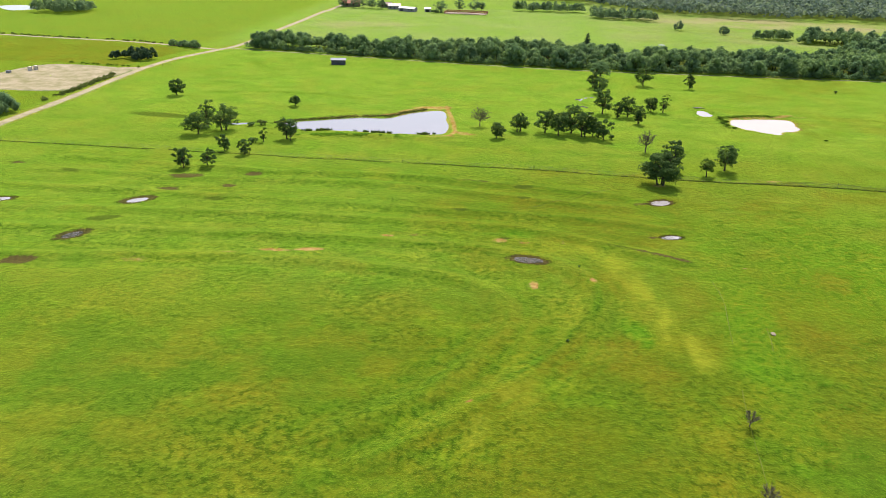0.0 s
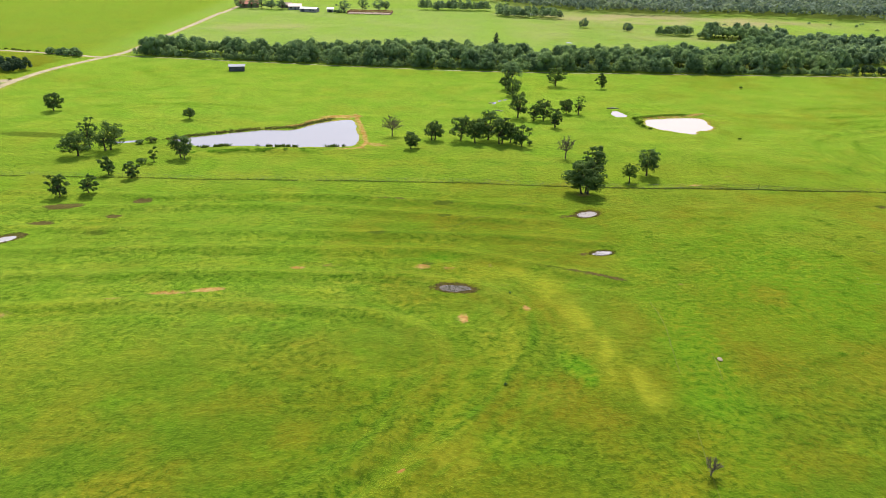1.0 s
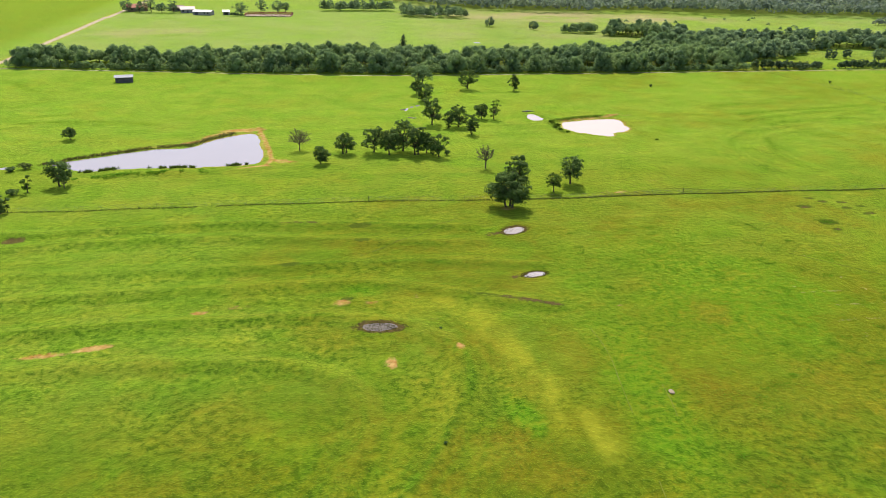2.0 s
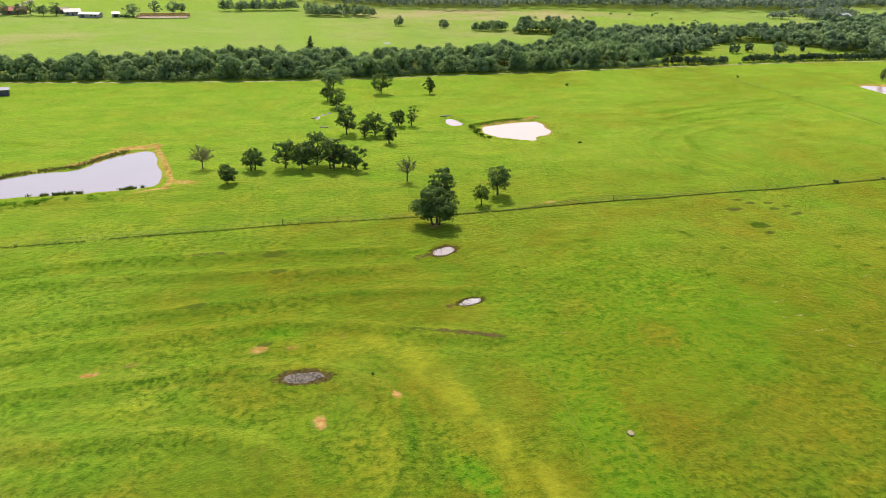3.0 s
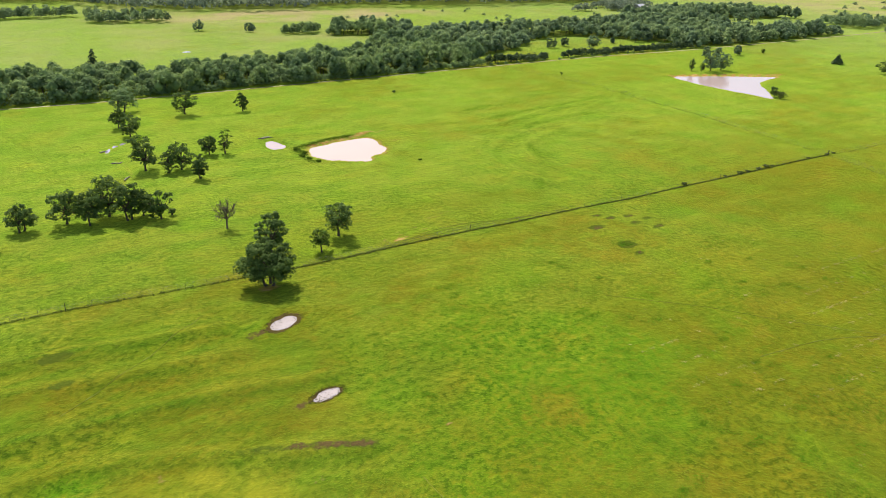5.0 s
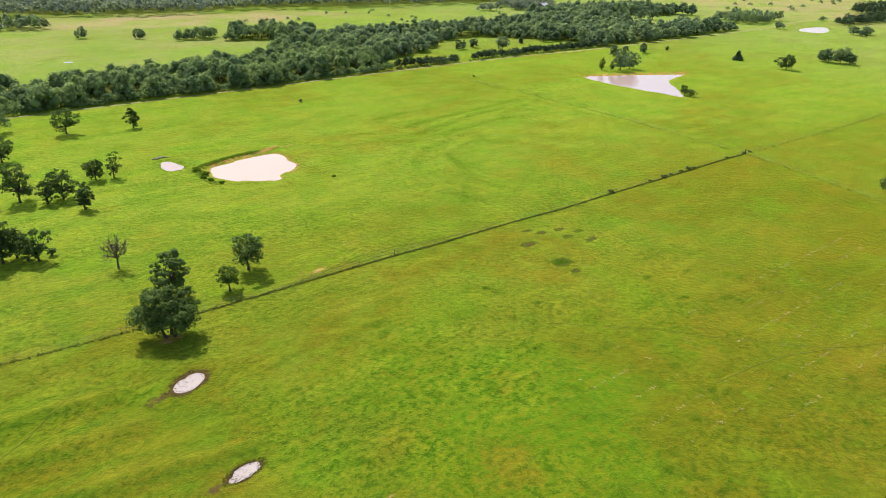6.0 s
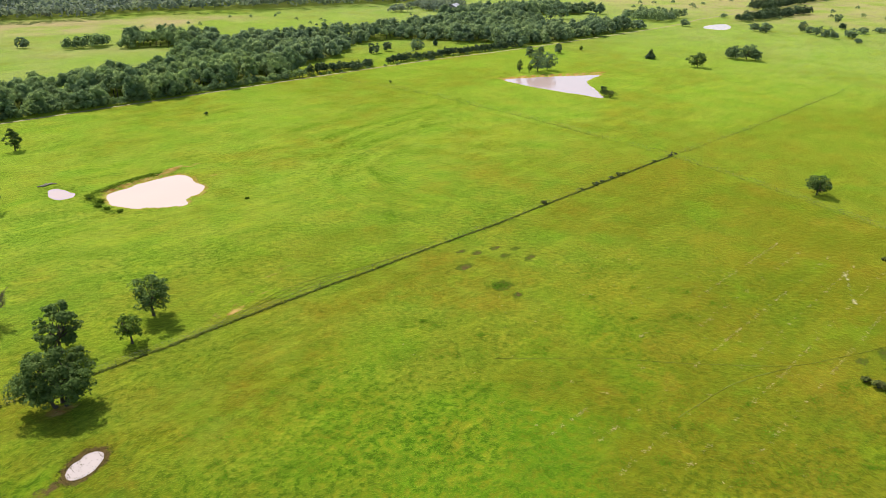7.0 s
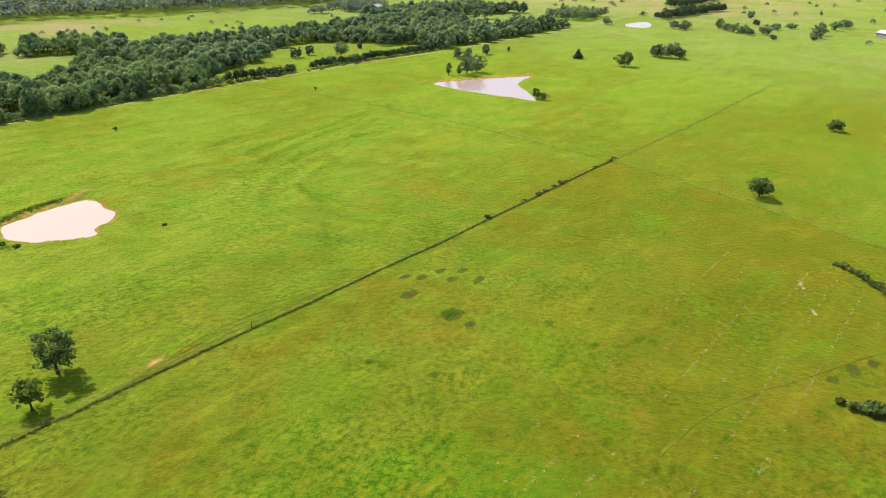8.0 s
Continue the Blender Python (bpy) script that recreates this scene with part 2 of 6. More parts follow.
class Nodes:
    """Short-hand for shader graphs."""

    def __init__(self, name, rough=0.8, spec=0.3, metal=0.0):
        self.m, self.n, self.l, self.b = material(name)
        self.b.inputs["Roughness"].default_value = rough
        self.b.inputs["Specular IOR Level"].default_value = spec
        self.b.inputs["Metallic"].default_value = metal
        self.place = self.n.new("ShaderNodeNewGeometry").outputs["Position"]

    def put(self, socket, v):
        if isinstance(v, bpy.types.NodeSocket):
            self.l.new(v, socket)
        elif isinstance(v, tuple):
            socket.default_value = (*v, 1.0) if len(v) == 3 and len(socket.default_value) == 4 else v
        else:
            socket.default_value = v

    def noise(self, scale, detail=3.0, rough=0.55, stretch=None, where=None):
        t = self.n.new("ShaderNodeTexNoise")
        t.inputs["Scale"].default_value, t.inputs["Detail"].default_value, t.inputs["Roughness"].default_value = scale, detail, rough
        src = where or self.place
        if stretch:
            q = self.n.new("ShaderNodeMapping")
            q.inputs["Rotation"].default_value = (0, 0, radians(stretch[0]))
            q.inputs["Scale"].default_value = stretch[1:]
            self.l.new(src, q.inputs[0])
            src = q.outputs[0]
        self.l.new(src, t.inputs["Vector"])
        return t.outputs[0]

    def calc(self, op, a, b=0.0, c=None):
        q = self.n.new("ShaderNodeMath")
        q.operation = op
        self.put(q.inputs[0], a)
        self.put(q.inputs[1], b)
        if c is not None:
            self.put(q.inputs[2], c)
        return q.outputs[0]

    def ramp(self, v, a, b, lo=0.0, hi=1.0):
        q = self.n.new("ShaderNodeMapRange")
        q.interpolation_type = "SMOOTHSTEP"
        for i, u in enumerate((v, a, b, lo, hi)):
            self.put(q.inputs[i], u)
        return q.outputs[0]

    def mix(self, f, a, b, kind="MIX"):
        q = self.n.new("ShaderNodeMix")
        q.data_type, q.blend_type = "RGBA", kind
        self.put(q.inputs["Factor"], f)
        self.put(q.inputs[6], a)
        self.put(q.inputs[7], b)
        return q.outputs[2]

    def field(self, name):
        q = self.n.new("ShaderNodeAttribute")
        q.attribute_name = name
        return q.outputs["Fac"]

    def island(self):
        return self.n["Geometry"].outputs["Random Per Island"]

    def bump(self, v, strength, distance):
        q = self.n.new("ShaderNodeBump")
        q.inputs["Strength"].default_value, q.inputs["Distance"].default_value = strength, distance
        self.l.new(v, q.inputs["Height"])
        self.l.new(q.outputs[0], self.b.inputs["Normal"])

    def done(self, colour, rough=None):
        self.put(self.b.inputs["Base Color"], colour)
        if rough is not None:
            self.put(self.b.inputs["Roughness"], rough)
        return self.m


def pasture_material():
    k = Nodes("pasture", 0.9, 0.0)
    k.b.inputs["Sheen Roughness"].default_value = 0.35
    k.b.inputs["Sheen Tint"].default_value = (0.75, 1.0, 0.07, 1.0)
    big, mid, fine = k.noise(0.018, 3), k.noise(0.09, 4), k.noise(2.6, 4, 0.7)
    patch, tuft, grain = k.noise(0.24, 5, 0.65), k.noise(0.9, 3, 0.6), k.noise(5.5, 3, 0.7)
    c = k.mix(k.ramp(big, 0.38, 0.62), (0.046, 0.086, 0.005), (0.070, 0.088, 0.005))
    c = k.mix(k.ramp(mid, 0.42, 0.62), c, (0.086, 0.096, 0.006))
    # fresher grass, with grazing-view brightness and some haze blue in its colour
    c = k.mix(k.field("fresh_sheen"), c, k.mix(k.ramp(mid, 0.35, 0.62), (0.096, 0.190, 0.018), (0.150, 0.212, 0.026)))
    # olive turf, its colour also lowered for the dimmer view away from the sun
    c = k.mix(k.calc("MULTIPLY", k.field("olive"), k.ramp(k.noise(0.12, 5, 0.65), 0.3, 0.65)), c, k.mix(k.ramp(k.noise(0.028, 4), 0.4, 0.6), (0.082, 0.074, 0.005), (0.108, 0.080, 0.007)))
    c = k.mix(k.calc("MULTIPLY", k.ramp(k.noise(0.045, 5, 0.6), 0.54, 0.68), 0.3), c, (0.130, 0.104, 0.008))
    c = k.mix(k.calc("MULTIPLY", k.field("lush"), k.ramp(tuft, 0.3, 0.58, 0.3, 1.0)), c, (0.058, 0.142, 0.006))
    # far fields: their own paler grass, with distance haze mixed into the colour
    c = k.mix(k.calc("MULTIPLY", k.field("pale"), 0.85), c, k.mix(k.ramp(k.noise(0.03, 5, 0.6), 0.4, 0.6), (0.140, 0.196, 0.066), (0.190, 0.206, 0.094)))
    lively = k.noise(0.065, 6, 0.68)
    c = k.mix(k.calc("MULTIPLY", k.ramp(lively, 0.54, 0.64), 0.32), c, (0.072, 0.166, 0.007))
    c = k.mix(k.calc("MULTIPLY", k.ramp(lively, 0.47, 0.37), k.calc("MULTIPLY_ADD", k.field("olive"), 0.5, 0.15)), c, (0.124, 0.096, 0.009))
    lump = k.noise(0.36, 6, 0.74)
    c = k.mix(k.calc("MULTIPLY", k.ramp(lump, 0.53, 0.62), 0.3), c, k.mix(1.0, c, (0.55, 0.62, 0.7), "MULTIPLY"))
    c = k.mix(k.calc("MULTIPLY", k.ramp(lump, 0.46, 0.37), 0.25), c, k.mix(1.0, c, (1.35, 1.2, 1.1), "MULTIPLY"))
    swath = k.noise(0.16, 4, 0.6, (-12, 0.45, 1.6, 1.0))
    c = k.mix(k.calc("MULTIPLY", k.ramp(swath, 0.50, 0.64), k.calc("MULTIPLY_ADD", k.field("fresh_sheen"), 0.4, 0.12)), c, (0.052, 0.108, 0.008))
    c = k.mix(k.calc("MULTIPLY", k.ramp(swath, 0.47, 0.36), k.calc("MULTIPLY_ADD", k.field("fresh_sheen"), 0.4, 0.12)), c, (0.165, 0.214, 0.016))
    c = k.mix(k.calc("MULTIPLY", k.ramp(patch, 0.50, 0.62), 0.26), c, (0.048, 0.100, 0.006))
    c = k.mix(k.calc("MULTIPLY", k.ramp(patch, 0.46, 0.34), 0.25), c, (0.130, 0.142, 0.008))
    c = k.mix(k.calc("MULTIPLY", k.calc("MULTIPLY", k.field("dry"), 0.9), k.ramp(k.noise(0.35, 4), 0.25, 0.5, 0.35, 1.0)), c, (0.166, 0.172, 0.013))
    c = k.mix(k.calc("MULTIPLY", k.field("band"), k.ramp(patch, 0.34, 0.56, 0.35, 1.0)), c, (0.048, 0.104, 0.006))
    # coarse bunches over fine sward: strong in weedy ground, weak on thin turf
    coarse = k.calc("ADD", k.calc("MULTIPLY", k.field("lush"), 0.35), k.calc("MULTIPLY", k.field("band"), 0.4))
    coarse = k.calc("ADD", coarse, k.ramp(k.noise(0.05, 4, 0.6), 0.36, 0.64, 0.3, 0.95))
    coarse = k.calc("MULTIPLY", coarse, k.calc("MULTIPLY_ADD", k.calc("MAXIMUM", k.field("dry"), k.calc("MULTIPLY", k.field("olive"), 0.7)), -0.6, 1.0))
    bunch = k.calc("ADD", k.calc("MULTIPLY", tuft, 0.68), k.calc("MULTIPLY", fine, 0.32))
    c = k.mix(k.calc("MULTIPLY", k.ramp(bunch, 0.505, 0.575), coarse), c, k.mix(1.0, c, (0.40, 0.55, 0.55), "MULTIPLY"))
    c = k.mix(k.calc("MULTIPLY", k.ramp(bunch, 0.475, 0.40), coarse), c, k.mix(1.0, c, (1.42, 1.27, 1.2), "MULTIPLY"))
    c = k.mix(k.calc("MULTIPLY", k.ramp(fine, 0.54, 0.62), 0.2), c, (0.034, 0.062, 0.006))
    c = k.mix(k.calc("MULTIPLY", k.ramp(grain, 0.55, 0.68), 0.3), c, (0.19, 0.16, 0.03))
    c = k.mix(k.calc("MULTIPLY", k.field("seed"), k.ramp(k.noise(0.03, 3), 0.3, 0.6)), c, (0.225, 0.165, 0.105))
    # woodland floor: litter, with the shade under the crowns darkening its colour
    c = k.mix(k.ramp(k.calc("ADD", k.field("litter_shade"), k.calc("SUBTRACT", tuft, 0.5)), 0.3, 0.6), c, (0.040, 0.044, 0.018))
    ragged = k.calc("MULTIPLY_ADD", k.calc("SUBTRACT", k.noise(0.9, 5, 0.7), 0.5), 1.3, 0.0)
    dark = k.ramp(k.calc("ADD", k.field("dark"), ragged), 0.25, 0.9)
    c = k.mix(k.calc("MULTIPLY", dark, 0.85), c, k.mix(fine, (0.026, 0.046, 0.006), (0.062, 0.084, 0.011)))
    shift = k.calc("MULTIPLY_ADD", k.calc("SUBTRACT", k.noise(0.35, 3), 0.5), 1.4, ragged)
    wet = k.ramp(k.calc("ADD", k.field("wet"), shift), 0.4, 0.75)
    c = k.mix(k.calc("MULTIPLY", wet, 0.9), c, k.mix(fine, (0.026, 0.021, 0.010), (0.105, 0.066, 0.028)))
    bare = k.ramp(k.calc("ADD", k.field("bare"), ragged), 0.32, 0.85)
    c = k.mix(k.calc("MULTIPLY", bare, 0.85), c, k.mix(k.ramp(k.noise(0.6, 4), 0.35, 0.65), (0.235, 0.098, 0.030), (0.36, 0.230, 0.088)))
    c = k.mix(k.ramp(k.calc("ADD", k.field("chalk"), ragged), 0.4, 0.75), c, (0.36, 0.34, 0.21))
    soil = k.calc("MAXIMUM", k.calc("MAXIMUM", dark, wet), bare)
    k.put(k.b.inputs["Sheen Weight"], k.calc("MULTIPLY_ADD", k.field("olive"), -0.2, k.calc("MULTIPLY_ADD", soil, -0.4, 0.62)))
    k.bump(k.calc("ADD", k.calc("MULTIPLY", tuft, 1.1), k.calc("ADD", k.calc("MULTIPLY", fine, 0.6), k.calc("MULTIPLY", grain, 0.3))), 0.7, 0.35)
    return k.done(c)


def soil_material(name, lo, hi, edge=None, scale=0.25):
    k = Nodes(name, 0.9, 0.2)
    a, b = k.noise(scale, 5, 0.65), k.noise(2.5, 5, 0.7)
    c = k.mix(k.ramp(a, 0.3, 0.7), lo, hi)
    c = k.mix(k.calc("MULTIPLY", k.ramp(b, 0.5, 0.75), 0.4), c, tuple(v * 0.6 for v in lo))
    if edge:
        worn = k.ramp(k.calc("ADD", k.field("edge"), k.calc("SUBTRACT", k.noise(0.7, 4, 0.7), 0.5)), 0.45, 0.7)
        c = k.mix(worn, c, edge)
    k.bump(b, 0.4, 0.05)
    return k.done(c)


def water_material(name, colour, rough=0.06):
    k = Nodes(name, rough, 0.5)
    k.b.inputs["IOR"].default_value = 1.333
    a = k.noise(0.05, 2)
    c = k.mix(a, colour, tuple(v * 0.9 for v in colour))
    k.bump(k.noise(2.2, 3, 0.6, (10, 1.0, 0.5, 1.0)), 0.08, 0.03)
    return k.done(c)


def leaf_material(name, lo, hi, tip, through_light=0.25):
    k = Nodes(name, 0.75, 0.03)
    r = k.island()
    c = k.mix(r, lo, hi)
    c = k.mix(k.calc("MULTIPLY", k.ramp(k.noise(0.45, 2), 0.5, 0.72), 0.6), c, tip)
    c = k.mix(k.calc("MULTIPLY", k.ramp(k.noise(0.16, 2), 0.5, 0.38), 0.5), c, tuple(v * 0.6 for v in lo))
    c = k.mix(k.field("kind"), c, k.mix(1.0, c, (1.5, 1.38, 1.1), "MULTIPLY"))
    t = k.n.new("ShaderNodeBsdfTranslucent")
    k.put(t.inputs[0], k.mix(0.3, c, (0.16, 0.24, 0.02)))
    s = k.n.new("ShaderNodeMixShader")
    s.inputs[0].default_value = through_light
    k.l.new(k.b.outputs[0], s.inputs[1])
    k.l.new(t.outputs[0], s.inputs[2])
    k.l.new(s.outputs[0], k.n["Material Output"].inputs[0])
    return k.done(c)


def bark_material(name, lo, hi):
    k = Nodes(name, 0.9, 0.2)
    a = k.noise(3.0, 5, 0.7, (0, 1.0, 1.0, 0.25))
    k.bump(a, 0.6, 0.05)
    return k.done(k.mix(a, lo, hi))


def metal_material(name, lo, hi, rough=0.45, metal=0.5):
    k = Nodes(name, rough, 0.5, metal)
    a = k.noise(0.8, 5, 0.65)
    return k.done(k.mix(k.ramp(a, 0.35, 0.7), lo, hi), k.ramp(a, 0.2, 0.8, rough * 0.8, min(1.0, rough * 1.4)))


def plain_material(name, lo, hi, rough=0.8, scale=1.5):
    k = Nodes(name, rough, 0.3)
    return k.done(k.mix(k.noise(scale, 5, 0.65), lo, hi))


PASTURE = pasture_material()
DIRT = soil_material("dirt_road", (0.20, 0.160, 0.090), (0.30, 0.245, 0.142), (0.14, 0.17, 0.03))
GRAVEL = soil_material("gravel_pad", (0.150, 0.132, 0.050), (0.29, 0.230, 0.148), (0.10, 0.12, 0.025), 0.16)
TRAIL_DIRT = soil_material("trail_dirt", (0.095, 0.125, 0.008), (0.135, 0.145, 0.012), (0.080, 0.120, 0.006))
LANE_DIRT = soil_material("lane_dirt", (0.19, 0.18, 0.085), (0.27, 0.255, 0.13), (0.14, 0.19, 0.02))
# pale base of the pond: silt, plus the bright reflected sky as colour
POND_WATER = water_material("pond_water", (0.212, 0.190, 0.200))
SPRING_WATER = water_material("spring_water", (0.30, 0.235, 0.21), 0.1)
PALE_WATER = water_material("pale_pond_water", (0.30, 0.235, 0.215), 0.1)
CLAY_WATER = water_material("clay_water", (0.365, 0.292, 0.232), 0.12)
POOL_WATER = water_material("pool_water", (0.30, 0.268, 0.255), 0.1)
MUD_WATER = water_material("mud_water", (0.12, 0.100, 0.082), 0.1)
DIM_WATER = water_material("shaded_water", (0.10, 0.10, 0.075), 0.15)
OAK = leaf_material("oak_leaves", (0.046, 0.086, 0.026), (0.122, 0.190, 0.050), (0.175, 0.245, 0.066), 0.34)
CEDAR = leaf_material("cedar_needles", (0.030, 0.056, 0.032), (0.066, 0.105, 0.056), (0.090, 0.130, 0.066), 0.2)
WILLOW = leaf_material("willow_leaves", (0.060, 0.110, 0.016), (0.105, 0.165, 0.028), (0.130, 0.190, 0.035))
# leaves paler and bluer from belt to far woods: haze put into the colour
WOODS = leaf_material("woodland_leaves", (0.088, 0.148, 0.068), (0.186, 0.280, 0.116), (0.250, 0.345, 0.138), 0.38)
HAZY_EAST_WOODS = leaf_material("hazy_east_woodland_leaves", (0.094, 0.152, 0.084), (0.192, 0.278, 0.138), (0.250, 0.345, 0.160), 0.40)
HAZY_FAR_WOODS = leaf_material("hazy_far_woodland_leaves", (0.100, 0.140, 0.115), (0.165, 0.212, 0.168), (0.200, 0.248, 0.188), 0.36)
BANK_REED = leaf_material("bank_reed_blades", (0.075, 0.070, 0.026), (0.145, 0.120, 0.045), (0.120, 0.125, 0.040), 0.3)
REED = leaf_material("reed_blades", (0.040, 0.070, 0.014), (0.085, 0.120, 0.024), (0.110, 0.115, 0.035))
SEDGE = leaf_material("sedge_blades", (0.026, 0.034, 0.010), (0.075, 0.076, 0.024), (0.070, 0.090, 0.022))
WEED = leaf_material("weed_leaves", (0.066, 0.130, 0.010), (0.112, 0.192, 0.014), (0.130, 0.200, 0.018), 0.42)
CLOVER = leaf_material("weed_patch_leaves", (0.064, 0.180, 0.006), (0.100, 0.245, 0.010), (0.115, 0.250, 0.012), 0.5)
THATCH = leaf_material("dry_stalks", (0.36, 0.31, 0.11), (0.50, 0.43, 0.20), (0.42, 0.37, 0.14), 0.4)
BRUSH = leaf_material("gully_brush_leaves", (0.062, 0.082, 0.022), (0.125, 0.155, 0.040), (0.155, 0.160, 0.052), 0.3)
BARK = bark_material("oak_bark", (0.035, 0.028, 0.022), (0.095, 0.078, 0.06))
LOG_WOOD = bark_material("bleached_log", (0.16, 0.14, 0.11), (0.28, 0.245, 0.20))
DEADWOOD = bark_material("dead_wood", (0.080, 0.066, 0.042), (0.170, 0.140, 0.095))
POST_WOOD = bark_material("post_wood", (0.035, 0.032, 0.022), (0.085, 0.078, 0.055))
ROOF_WHITE = metal_material("white_roof_sheet", (0.32, 0.32, 0.34), (0.42, 0.41, 0.43), 0.4, 0.1)
ROOF_PINK = metal_material("pink_roof_sheet", (0.34, 0.25, 0.22), (0.44, 0.33, 0.29), 0.6, 0.0)
ROOF_GREY = metal_material("grey_roof_sheet", (0.20, 0.20, 0.225), (0.27, 0.27, 0.295), 0.8, 0.0)
TIN_DARK = metal_material("weathered_tin", (0.055, 0.05, 0.065), (0.12, 0.11, 0.13), 0.6, 0.2)
TIN_TAN = metal_material("tan_tank_paint", (0.52, 0.46, 0.34), (0.64, 0.57, 0.45), 0.5, 0.0)
RUST = plain_material("rust_red_rail", (0.20, 0.055, 0.03), (0.34, 0.11, 0.06))
SAND = soil_material("pen_sand", (0.40, 0.33, 0.24), (0.55, 0.46, 0.35))
WALL_PALE = plain_material("pale_siding", (0.24, 0.225, 0.21), (0.32, 0.30, 0.285), 0.7, 0.6)
WALL_BROWN = plain_material("brown_siding", (0.17, 0.12, 0.09), (0.27, 0.20, 0.15), 0.8, 0.6)
DARK_GLASS = plain_material("dark_glass", (0.02, 0.022, 0.025), (0.03, 0.032, 0.036), 0.1)
STONE = plain_material("pale_stone", (0.15, 0.118, 0.075), (0.24, 0.19, 0.125), 0.9, 3.0)

# ---- mesh tools ----
def mesh_from(name, verts, faces, mat, shade=False):
    """One mesh from arrays of places and of equal-sided faces."""
    me = bpy.data.meshes.new(name)
    verts, faces = np.asarray(verts, np.float32), np.asarray(faces, np.int32)
    n, k = faces.shape
    me.vertices.add(len(verts))
    me.vertices.foreach_set("co", verts.ravel())
    me.loops.add(n * k)
    me.loops.foreach_set("vertex_index", faces.ravel())
    me.polygons.add(n)
    me.polygons.foreach_set("loop_start", np.arange(0, n * k, k, dtype=np.int32))
    if shade:
        me.polygons.foreach_set("use_smooth", np.ones(n, bool))
    me.update(calc_edges=True)
    me.materials.append(mat)
    return me


def part(name, bm, mat, parent, label=""):
    me = bpy.data.meshes.new(name)
    bm.to_mesh(me)
    bm.free()
    me.materials.append(mat)
    ob = new(name, me)
    ob.parent = parent
    return tagged(ob, label)


def mesh_part(name, me, parent, label=""):
    ob = new(name, me)
    ob.parent = parent
    return tagged(ob, label)


def thing(name, x, y, label, category, group="", kind="", z=None, turn=0.0):
    ob = new(name)
    ob.matrix_basis = pose(x, y, z_at(x, y) if z is None else z, 0, 0, turn)
    return tagged(ob, label, category, group, kind)


def box(bm, size, at=(0, 0, 0), turn=None, bevel=0.0):
    r = bmesh.ops.create_cube(bm, size=1.0)
    m = Matrix.Translation(at) @ (turn or Matrix()) @ Matrix.Diagonal((*size, 1))
    bmesh.ops.transform(bm, matrix=m, verts=r["verts"])
    if bevel:
        es = list({e for v in r["verts"] for e in v.link_edges})
        bmesh.ops.bevel(bm, geom=es, offset=bevel, segments=1, affect="EDGES")
    return bm


def tube(points, radii, sides=6):
    """A tapered, bent tube: places and quads."""
    p, r = np.asarray(points, float), np.asarray(radii, float)
    v, f = [], []
    for i in range(len(p)):
        d = p[min(i + 1, len(p) - 1)] - p[max(i - 1, 0)]
        d = d / (np.linalg.norm(d) + 1e-9)
        u = np.cross(d, (0.3, 0.9, 0.2) if abs(d[2]) > 0.8 else (0, 0, 1))
        u /= np.linalg.norm(u)
        w = np.cross(d, u)
        a = np.arange(sides) * 2 * math.pi / sides
        v.append(p[i] + r[i] * (np.cos(a)[:, None] * u + np.sin(a)[:, None] * w))
        if i:
            for s in range(sides):
                t = (s + 1) % sides
                f.append(((i - 1) * sides + s, (i - 1) * sides + t, i * sides + t, i * sides + s))
    return np.concatenate(v), np.array(f)


def joined(tubes):
    vs, fs, n = [], [], 0
    for v, f in tubes:
        vs.append(v)
        fs.append(f + n)
        n += len(v)
    return np.concatenate(vs), np.concatenate(fs)


def unit(v):
    return v / (np.linalg.norm(v, axis=-1, keepdims=True) + 1e-9)


def leaf_quads(r, at, out, size, jitter=0.36):
    """Small ragged four-sided leaves at the places, each turned about its outward way."""
    n = len(at)
    normal = unit(out + r.normal(0, jitter, (n, 3)))
    u = unit(np.cross(normal, r.normal(0, 1, (n, 3))))
    w = np.cross(normal, u)
    a = (size * r.uniform(0.6, 1.35, n))[:, None]
    b = a * r.uniform(0.45, 0.9, (n, 1))
    corners = []
    for su, sw in ((-1, -0.35), (0.1, -1), (1, 0.25), (-0.15, 1)):
        corners.append(at + a * 0.6 * su * r.uniform(0.75, 1.25, (n, 1)) * u + b * 0.6 * sw * r.uniform(0.75, 1.25, (n, 1)) * w)
    v = np.stack(corners, 1).reshape(-1, 3)
    f = np.arange(4 * n).reshape(n, 4)
    return v, f


